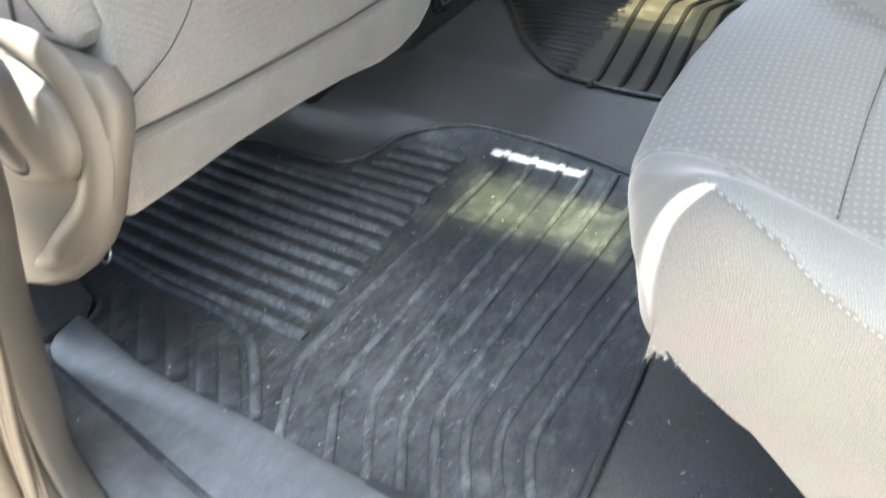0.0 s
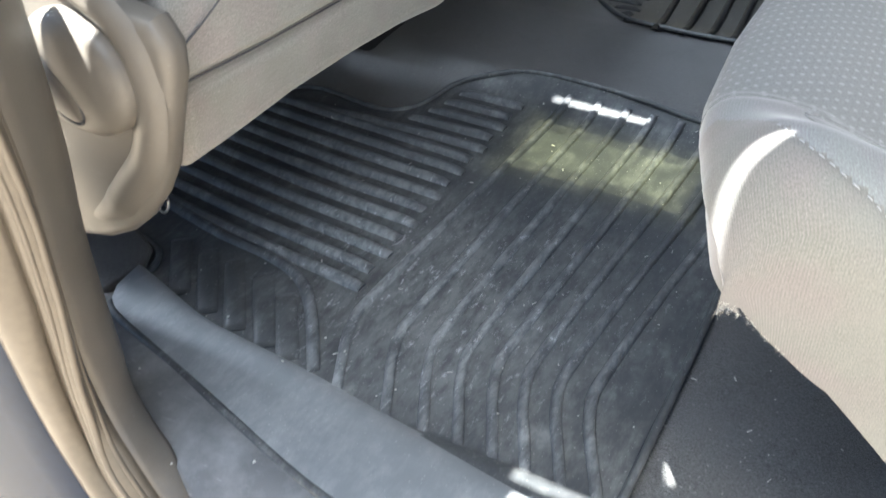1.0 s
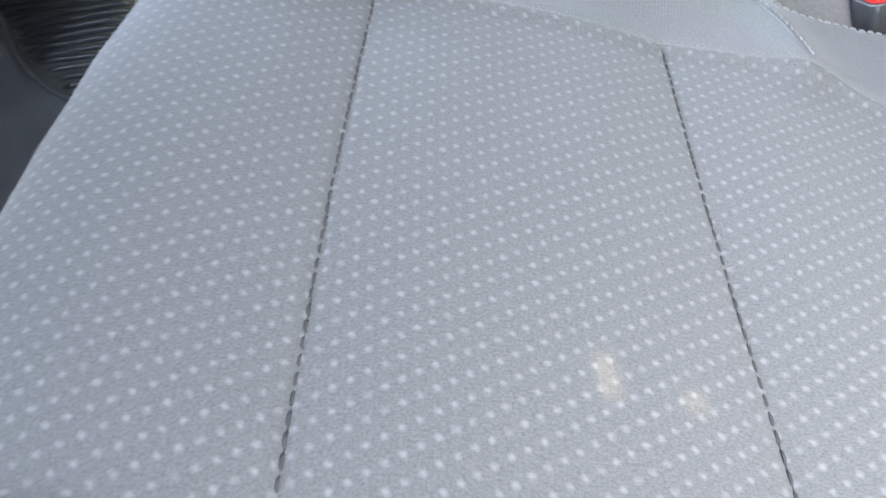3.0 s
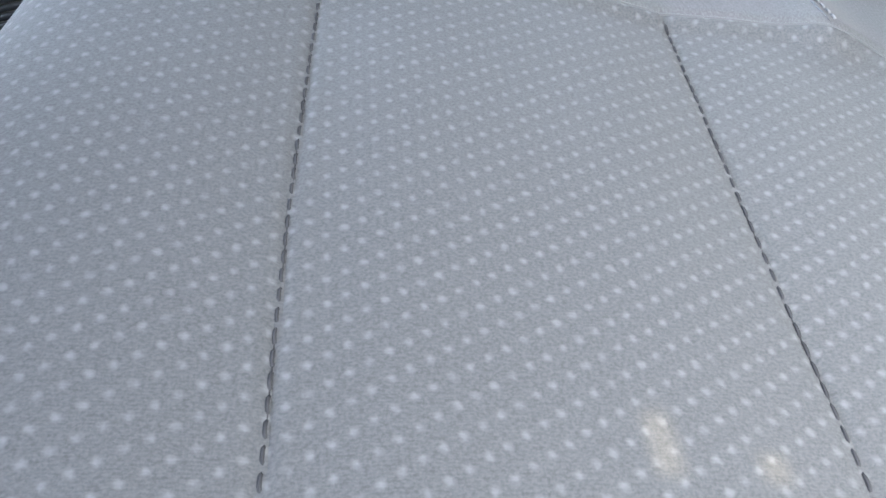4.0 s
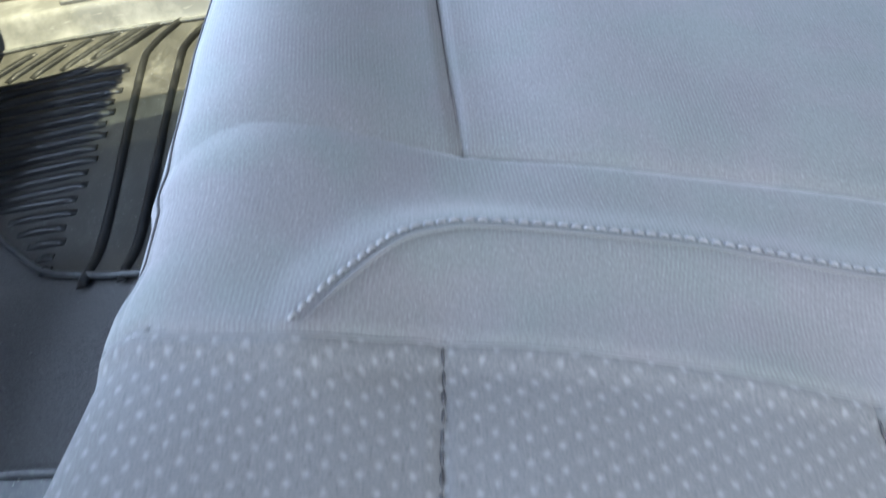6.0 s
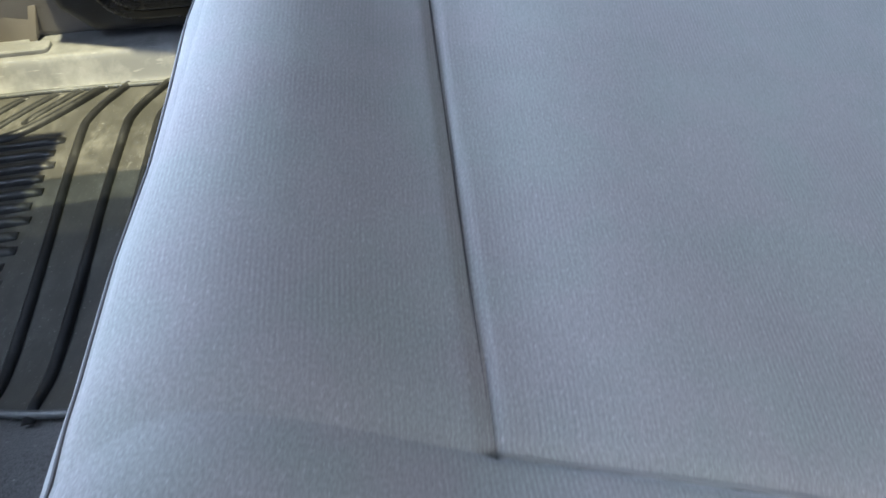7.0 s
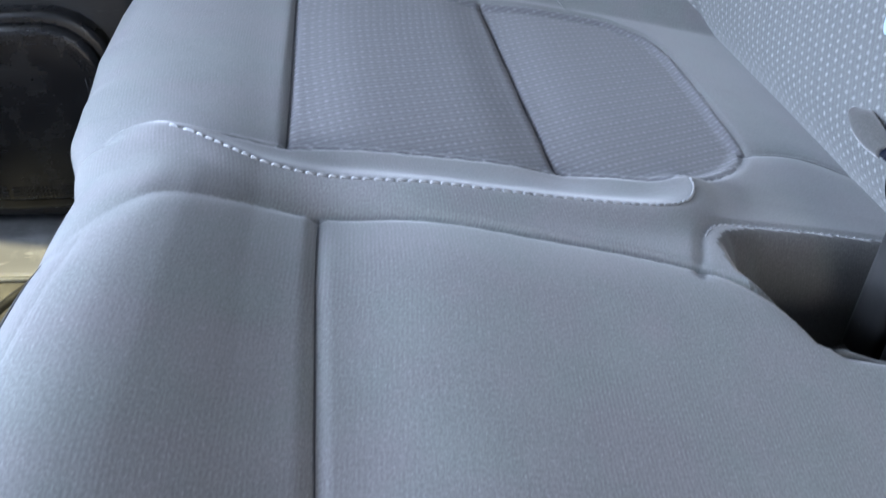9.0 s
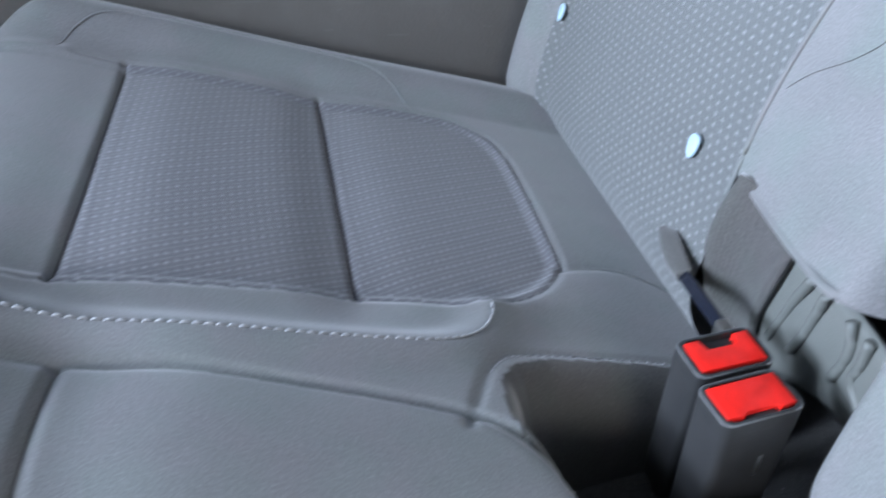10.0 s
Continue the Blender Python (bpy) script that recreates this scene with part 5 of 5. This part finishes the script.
# ---------------------------------------------------------------- front seats
def front_seat(label, sy, dx, lit):
    ob = thing("front_seat", label, "car seat", group="front seats", at=(-0.6, sy * 0.4, 0.1))
    put = lambda pts: [(sy * y, z) for y, z in pts]

    def lean(bm):
        for v in bm.verts:
            v.co.x += dx - 0.40 * max(0.0, v.co.z - 0.42)
        return bm

    low = slab(put([(-0.686, 0.214), (-0.676, 0.199), (-0.62, 0.198), (-0.54, 0.199), (-0.44, 0.194), (-0.35, 0.186), (-0.27, 0.174), (-0.22, 0.174), (-0.175, 0.183), (-0.147, 0.199), (-0.128, 0.222), (-0.120, 0.262), (-0.35, 0.259), (-0.56, 0.268), (-0.668, 0.276), (-0.684, 0.262)]), 0, -0.53, -0.399, 0.020, 5)
    part("lower_panel", lean(low), M_SEATBACK, ob)
    up = slab(put([(-0.672, 0.274), (-0.56, 0.265), (-0.35, 0.256), (-0.118, 0.259), (-0.112, 0.60), (-0.15, 0.85), (-0.62, 0.85), (-0.655, 0.60), (-0.672, 0.34)]), 0, -0.53, -0.3965, 0.009, 4)
    part("upper_panel", lean(up), M_SEATBACK, ob)
    for line in ([(-0.3955, sy * -0.664, 0.303), (-0.3935, sy * -0.640, 0.314), (-0.390, sy * -0.615, 0.330), (-0.385, sy * -0.592, 0.358), (-0.378, sy * -0.580, 0.40)], [(-0.3985, sy * -0.670, 0.2745), (-0.3985, sy * -0.56, 0.2655), (-0.3985, sy * -0.35, 0.2565), (-0.3985, sy * -0.13, 0.2595)]):
        v, f = tube(smooth_line([(x + dx, y, z) for x, y, z in line], 0.008), 0.0008, 6)
        raw("seam", v, f, M_DARK_THREAD, ob)
    part("side_bolster", lean(slab([(-0.80, 0.348), (-0.408, 0.348), (-0.402, 0.36), (-0.405, 0.60), (-0.46, 0.83), (-0.62, 0.83), (-0.60, 0.56), (-0.80, 0.50)], 1, *sorted((sy * -0.655, sy * -0.700)), 0.018, 4)), M_SEATBACK, ob)
    v, f = tube(smooth_line([(-0.452 + dx, sy * -0.701, 0.35), (-0.440 + dx, sy * -0.701, 0.45), (-0.43 + dx, sy * -0.699, 0.60)], 0.01), 0.0016, 6)
    raw("seam", v, f, M_DARK_THREAD, ob)
    part("cushion", slab([(x + 0.3 * dx, z) for x, z in ((-1.05, 0.22), (-0.50, 0.20), (-0.45, 0.28), (-0.50, 0.36), (-1.02, 0.40), (-1.08, 0.34))], 1, *sorted((sy * -0.64, sy * -0.13)), 0.03, 4), M_SEATBACK, ob)
    shield = slab([(-0.62, 0.118), (-0.520, 0.117), (-0.485, 0.126), (-0.456, 0.142), (-0.434, 0.161), (-0.410, 0.190), (-0.391, 0.221), (-0.371, 0.275), (-0.360, 0.304), (-0.357, 0.329), (-0.368, 0.348), (-0.42, 0.355), (-0.80, 0.40), (-0.95, 0.30), (-0.85, 0.16)], 1, *sorted((sy * -0.690, sy * -0.716)), 0.011, 6)
    for v in shield.verts:
        v.co.x += dx
    sh = part("side_shield", shield, M_TRIM, ob, "taupe plastic side shield")
    dome = bmesh.new()
    n = 40
    prof = [(0.054, 0.0), (0.0540, 0.010), (0.0520, 0.017), (0.047, 0.022), (0.036, 0.0255), (0.022, 0.027), (0.008, 0.0275)]
    c = Vector((-0.443 + dx, sy * -0.710, 0.297))
    loops = [[dome.verts.new(c + Vector((r * math.cos(2 * math.pi * i / n), -sy * h, 0.90 * r * math.sin(2 * math.pi * i / n)))) for i in range(n)] for r, h in prof]
    for a, b in zip(loops[:-1], loops[1:]):
        for i in range(n):
            dome.faces.new((a[i], a[(i + 1) % n], b[(i + 1) % n], b[i]))
    dome.faces.new(loops[-1])
    part("recliner_knob", dome, M_TRIM, sh, "round taupe recliner knob")
    line = smooth_line([(x + dx, z) for x, z in ((-0.470, 0.366), (-0.440, 0.362), (-0.409, 0.350), (-0.391, 0.328), (-0.386, 0.298), (-0.391, 0.268), (-0.407, 0.230), (-0.434, 0.198), (-0.461, 0.170), (-0.498, 0.146))], 0.006)
    d = np.gradient(line, axis=0)
    d /= np.linalg.norm(d, axis=1, keepdims=True)
    n = np.stack([-d[:, 1], d[:, 0]], -1)
    k, rows = 13, len(line)
    ends = np.clip(np.minimum(np.arange(rows), np.arange(rows)[::-1]) / 10.0, 0, 1)
    v = np.stack([np.column_stack([line[:, 0] + (0.005 + 0.011 * ends) * math.cos(a) * n[:, 0], np.full(rows, 0.0) - sy * (0.7150 + 0.0085 * ends * math.sin(a) ** 2), line[:, 1] + (0.005 + 0.011 * ends) * math.cos(a) * n[:, 1]]) for a in np.linspace(0, math.pi, k)], 1).reshape(-1, 3)
    f = [(i * k + j, i * k + j + 1, (i + 1) * k + j + 1, (i + 1) * k + j) for i in range(rows - 1) for j in range(k - 1)]
    raw("ridge", v, f, M_TRIM, sh)
    lever = bmesh.new()
    bmesh.ops.create_uvsphere(lever, u_segments=24, v_segments=12, radius=1.0)
    for v in lever.verts:
        x, y, z = v.co
        a = radians(41)
        x, z = x * 0.016, z * 0.034
        v.co = c + Vector((-0.017 + x * math.cos(a) - z * math.sin(a), -sy * (0.0255 + 0.006 * y), -0.005 + x * math.sin(a) + z * math.cos(a)))
    part("recliner_lever", lever, M_TRIM, sh)
    v, f = tube([(c.x - 0.017 + 0.017 * math.cos(t) * math.cos(radians(41)) - 0.035 * math.sin(t) * math.sin(radians(41)), c.y - sy * 0.0262, c.z - 0.005 + 0.017 * math.cos(t) * math.sin(radians(41)) + 0.035 * math.sin(t) * math.cos(radians(41))) for t in np.linspace(0, 2 * math.pi, 40)], 0.0012, 6)
    raw("lever_groove", v, f, M_DARK_THREAD, sh)
    for y in (-0.655, -0.16):
        part("seat_rail", block((-1.05, sy * y - 0.020, 0.012), (-0.68, sy * y + 0.020, 0.055), 0.004), M_DARK, ob)
        part("rail_leg", block((-0.78, sy * y - 0.012, 0.05), (-0.70, sy * y + 0.012, 0.21), 0.004), M_DARK, ob)
    loop = [(-0.498 + dx, sy * (-0.640 + 0.006 * math.cos(t)), 0.112 + 0.010 * math.sin(t)) for t in np.linspace(0, 2 * math.pi, 20)]
    v, f = tube(loop, 0.0014, 6)
    raw("wire_loop", v, f, M_METAL, ob)
    part("underside", block((-1.0, *sorted((sy * -0.62, sy * -0.16))[:1], 0.16), (-0.52, sorted((sy * -0.62, sy * -0.16))[1], 0.215), 0.01), M_DARK, ob)
    return ob


# grey seat cloth with the warm light on it mixed into the colour
M_SEATBACK = plain_fabric("seat_cloth_warm_light", (0.30, 0.284, 0.264), 1.4, "Object")
front_seat("grey cloth front seat seen from behind, warm light painted in", 1, 0.0, True)
front_seat("grey cloth far front seat, warm light painted in", -1, -0.20, False)

# console between the front seats
console = thing("centre_console", "black plastic centre console with metal-edged vent", "console", at=(-0.7, 0.0, 0.08))
part("body", block((-1.10, -0.105, 0.112), (-0.452, 0.125, 0.36), 0.02, 4), M_BLACK, console)
# near-black block stands in for the shaded recess below console and far seat
part("base", block((-1.10, -0.125, 0.010), (-0.605, 0.330, 0.125), 0.012, 3), M_DARK, console)
part("vent_frame", slab(rounded(0.030, 0.205, 0.145, 0.115, 0.018), 0, -0.458, -0.444, 0.004), M_GLOSS, console, "glossy black vent surround")
part("vent_edge", slab(rounded(0.030, 0.205, 0.120, 0.092, 0.012), 0, -0.450, -0.4425, 0.002), M_METAL, console, "bright metal edge round the vent")
part("vent", slab(rounded(0.030, 0.205, 0.112, 0.084, 0.010), 0, -0.446, -0.4415, 0.002), M_BLACK, console)
for _z in (0.180, 0.196, 0.212, 0.228):
    part("slat", block((-0.443, -0.020, _z), (-0.4395, 0.080, _z + 0.005), 0.001), M_BLACK, console)

# carpet pad by the seat foot
pad = part("carpet_pad", slab([(-0.72, -0.70), (-0.565, -0.70), (-0.556, -0.64), (-0.572, -0.612), (-0.61, -0.595), (-0.72, -0.59)], 2, 0.004, 0.016, 0.005), M_CARPET_PALE)
tagged(pad, "small faded carpet pad beside the seat foot", "carpet", kind="structure")

# far sill clip
clip = thing("sill_clip", "rounded plastic clip plate on the far sill", "clip", at=(-0.388, 0.692, 0.046))
part("plate", slab(rounded(-0.388, 0.692, 0.075, 0.026, 0.008), 2, 0.044, 0.054, 0.002), M_SILL, clip)
part("post", block((-0.428, 0.696, 0.050), (-0.420, 0.708, 0.069), 0.002), M_BLACK, clip)

# pale crumbs of grit on the near sill and mat
_gr = random.Random(5)
_cv, _cf = [], []
for _p in [(-0.3565, -0.8161, 0.0123), (-0.2952, -0.7852, 0.0163), (-0.4521, -0.752, 0.0167), (-0.5031, -0.6138, 0.0081), (-0.3337, -0.6329, 0.003), (-0.2507, -0.6738, 0.0051), (-0.3433, -0.6847, 0.0145), (-0.4556, -0.6621, 0.0034), (-0.2392, -0.6602, 0.0056), (-0.4323, -0.6556, 0.0071), (-0.3041, -0.6434, 0.0081), (-0.4951, -0.6463, 0.0044)]:
    _r = _gr.uniform(0.0010, 0.0021)
    _b = len(_cv)
    _cv += [tuple(_p[i] + (d[i] * _r * _gr.uniform(0.6, 1.2)) for i in range(3)) for d in ((1, 0, 0), (0, 1, 0), (-1, 0, 0), (0, -1, 0), (0, 0, 1), (0, 0, -1))]
    _cf += [(_b + a, _b + (a + 1) % 4, _b + 4) for a in range(4)] + [(_b + (a + 1) % 4, _b + a, _b + 5) for a in range(4)]
tagged(raw("grit", _cv, _cf, M_LINT), "pale crumbs of grit on the sill plate and mat", "grit", kind="stuff")

# ---------------------------------------------------------------- roof and cabin ends
ROOF_Z = 1.12
HOLES = []


def daylight(name, x0, x1, y0, y1, z, glass, pane=None, wide_rim=0.012):
    """Cuts an added roof opening that puts sunlight on the patch at height z."""
    k = (ROOF_Z - z) / -SUN_DIR.z
    ax, ay = -SUN_DIR.x * k, -SUN_DIR.y * k
    box = (x0 + ax, x1 + ax, y0 + ay, y1 + ay)
    if glass:
        # added graded rims that soften the sun patch's edge
        for k, m in ((1, M_GLASS_MID), (2, M_GLASS_DARK), (3, M_GLASS_EDGE)):
            e0, e1 = wide_rim * (k - 1), wide_rim * k
            e1 += 0.004 * (k == 3)
            o = (box[0] - e1, box[1] + e1, box[2] - e1, box[3] + e1)
            i = (box[0] - e0, box[1] + e0, box[2] - e0, box[3] + e0)
            for r in ((o[0], i[0], o[2], o[3]), (i[1], o[1], o[2], o[3]), (i[0], i[1], o[2], i[2]), (i[0], i[1], i[3], o[3])):
                part("patch_rim_pane", block((r[0], r[2], ROOF_Z + 0.004), (r[1], r[3], ROOF_Z + 0.008), 0), m, roof, "graded rim that softens a sun patch")
        HOLES.append((o[0] + 0.004, o[1] - 0.004, o[2] + 0.004, o[3] - 0.004))
    else:
        HOLES.append(box)
    if glass:
        part(name, block((box[0], box[2], ROOF_Z + 0.004), (box[1], box[3], ROOF_Z + 0.008), 0), pane or M_GLASS, roof, "pane that tints a sun patch")


# made-up openings, set to light patches traced from the camera's view
daylight("sun_patch_pane", -0.292, -0.112, -0.282, -0.206, 0.015, True, None, 0.018)
daylight("gap", -0.311, -0.182, -0.146, -0.133, 0.02, False)
daylight("sun_patch_pane", -0.60, -0.19, 0.455, 0.80, 0.03, True, M_GLASS_WARM, 0.050)
# unseen masks under that pane: they shade the far mat's ribbed middle and door
for _poly in ([(-0.310, 0.552), (-0.340, 0.24), (-0.75, 0.24), (-0.75, 0.552)], [(-0.345, 0.712), (-0.30, 0.697), (-0.24, 0.676), (-0.10, 0.660), (-0.10, 0.90), (-0.345, 0.90)]):
    part("patch_mask", slab([(x - SHIFT.x, y - SHIFT.y) for x, y in _poly], 2, 1.108, 1.112, 0), M_HEADLINER, roof, "added mask that shapes the far sun patch")

daylight("gap", -0.46, -0.332, 0.688, 0.699, 0.05, False)
daylight("gap", -0.106, -0.022, -0.706, -0.690, 0.015, False)
daylight("gap", -0.098, -0.024, -0.738, -0.716, 0.018, False)
# added pinholes, dimmed by amber panes: they put faint warm flecks on the cushion
for _x0, _x1, _y0, _y1, _z in ((0.200, 0.208, -0.549, -0.524, 0.277), (0.203, 0.207, -0.528, -0.520, 0.277), (0.230, 0.238, -0.552, -0.540, 0.270), (0.205, 0.213, -0.656, -0.632, 0.293)):
    daylight("gap", _x0, _x1, _y0, _y1, _z, False)
    _h = HOLES[-1]
    part("fleck_pane", block((_h[0] - 0.002, _h[2] - 0.002, ROOF_Z + 0.004), (_h[1] + 0.002, _h[3] + 0.002, ROOF_Z + 0.008), 0), M_GLASS_AMBER, roof, "added amber pane that dims a sun fleck")
# added slot, fitted to the camera's view of the crescent: edges, x over y
GAP_Y = np.linspace(-0.890, -0.830, 25)
GAP_LO = np.interp(GAP_Y, [-0.890, -0.880, -0.867, -0.858, -0.852, -0.845, -0.838, -0.830], [0.0240, 0.0185, 0.0170, 0.0166, 0.0182, 0.0210, 0.0262, 0.0420])
GAP_HI = np.interp(GAP_Y, [-0.890, -0.881, -0.875, -0.870, -0.864, -0.8585, -0.852, -0.848, -0.842, -0.836, -0.830], [0.0300, 0.0268, 0.0252, 0.0250, 0.0254, 0.0266, 0.0296, 0.0335, 0.0385, 0.0430, 0.0422])
GAP_BOX = (0.008, 0.052, float(GAP_Y[0]), float(GAP_Y[-1]))
HOLES.append(GAP_BOX)
daylight("gap", -0.54, -0.413, -0.7325, -0.690, 0.30, False)
# made-up pane: it keeps direct sun weak above the roof fill lamp
part("roof_pane", block((-0.88, -0.52, ROOF_Z + 0.004), (-0.55, 0.52, ROOF_Z + 0.008), 0), M_GLASS_SMOKE, roof, "added smoked pane above the roof fill lamp")
HOLES.append((-0.88, -0.55, -0.52, 0.52))
_bx = sorted({-1.12, 1.30, *(b for h in HOLES for b in h[:2])})
_by = sorted({-1.20, 0.75, *(b for h in HOLES for b in h[2:])})
_rv = [(x, y, ROOF_Z) for x in _bx for y in _by]
_rf = []
for _i in range(len(_bx) - 1):
    for _j in range(len(_by) - 1):
        _mx, _my = 0.5 * (_bx[_i] + _bx[_i + 1]), 0.5 * (_by[_j] + _by[_j + 1])
        if not any(h[0] < _mx < h[1] and h[2] < _my < h[3] for h in HOLES):
            _a = _i * len(_by) + _j
            _rf.append((_a, _a + len(_by), _a + len(_by) + 1, _a + 1))
for _k in range(len(GAP_Y) - 1):
    for _lo, _hi in ((np.full(25, GAP_BOX[0]), GAP_LO), (GAP_HI, np.full(25, GAP_BOX[1]))):
        _a = len(_rv)
        _rv += [(_lo[_k], GAP_Y[_k], ROOF_Z), (_hi[_k], GAP_Y[_k], ROOF_Z), (_hi[_k + 1], GAP_Y[_k + 1], ROOF_Z), (_lo[_k + 1], GAP_Y[_k + 1], ROOF_Z)]
        _rf.append((_a, _a + 1, _a + 2, _a + 3))
_lining = raw("lining", _rv, _rf, M_HEADLINER, roof, None, False)
_so = _lining.modifiers.new("thickness", "SOLIDIFY")
_so.thickness, _so.offset = 0.012, -1.0
wall_front = part("wall_front", block((-1.80, -0.80, -0.05), (-1.70, 0.80, 0.72), 0.02), M_BLACK)
tagged(wall_front, "black dashboard end of the cabin", "dashboard", kind="structure")
# unseen block, added to stop light leaking in behind and below the bench
wall_rear = part("wall_rear", block((0.68, -0.74, 0.0), (1.30, 0.80, 0.62), 0.02), M_CARPET)
tagged(wall_rear, "unseen carpeted block that stops light behind the bench", "load floor", kind="structure")

# ---------------------------------------------------------------- lint and crumbs on the mats, carpet and sill
rng = random.Random(7)
_lv, _lf = [], []
for _i in range(170):
    _x, _y = rng.uniform(-0.60, 0.12), rng.uniform(-0.86, -0.10)
    if _x > -0.03 and _y < -0.80:
        continue
    _z = float(mat_height(np.array(min(_x, -0.02)), np.array(_y))) + (0.0105 if -0.795 < _y < -0.70 else 0.0005 if _x > -0.02 else 0.0030 if _y > -0.70 else -0.006)
    _a, _l, _w = rng.uniform(0, 6.28), rng.choice((0.0006, 0.0008, 0.0012, 0.0026)), rng.uniform(0.0003, 0.0007)
    _b = len(_lv)
    for _sx, _sy, _h in ((-1, -1, 0), (1, -1, 0.0003), (1, 1, 0), (-1, 1, 0.0004), (0, 0, 0.0009)):
        _lv.append((_x + _sx * _l * math.cos(_a) - _sy * _w * math.sin(_a), _y + _sx * _l * math.sin(_a) + _sy * _w * math.cos(_a), _z + _h))
    _lf += [(_b, _b + 1, _b + 4), (_b + 1, _b + 2, _b + 4), (_b + 2, _b + 3, _b + 4), (_b + 3, _b, _b + 4)]
tagged(raw("lint", _lv, _lf, M_LINT, None, None, False), "tiny pale crumbs and lint on mat and carpet", "lint", kind="stuff")
# unseen end wall, added to shut out light from the rear
wall_hatch = part("wall_hatch", block((1.29, -0.80, 0.60), (1.35, 0.80, 1.12), 0.02), M_TRIM)
tagged(wall_hatch, "unseen tailgate end added to block light", "tailgate", kind="structure")
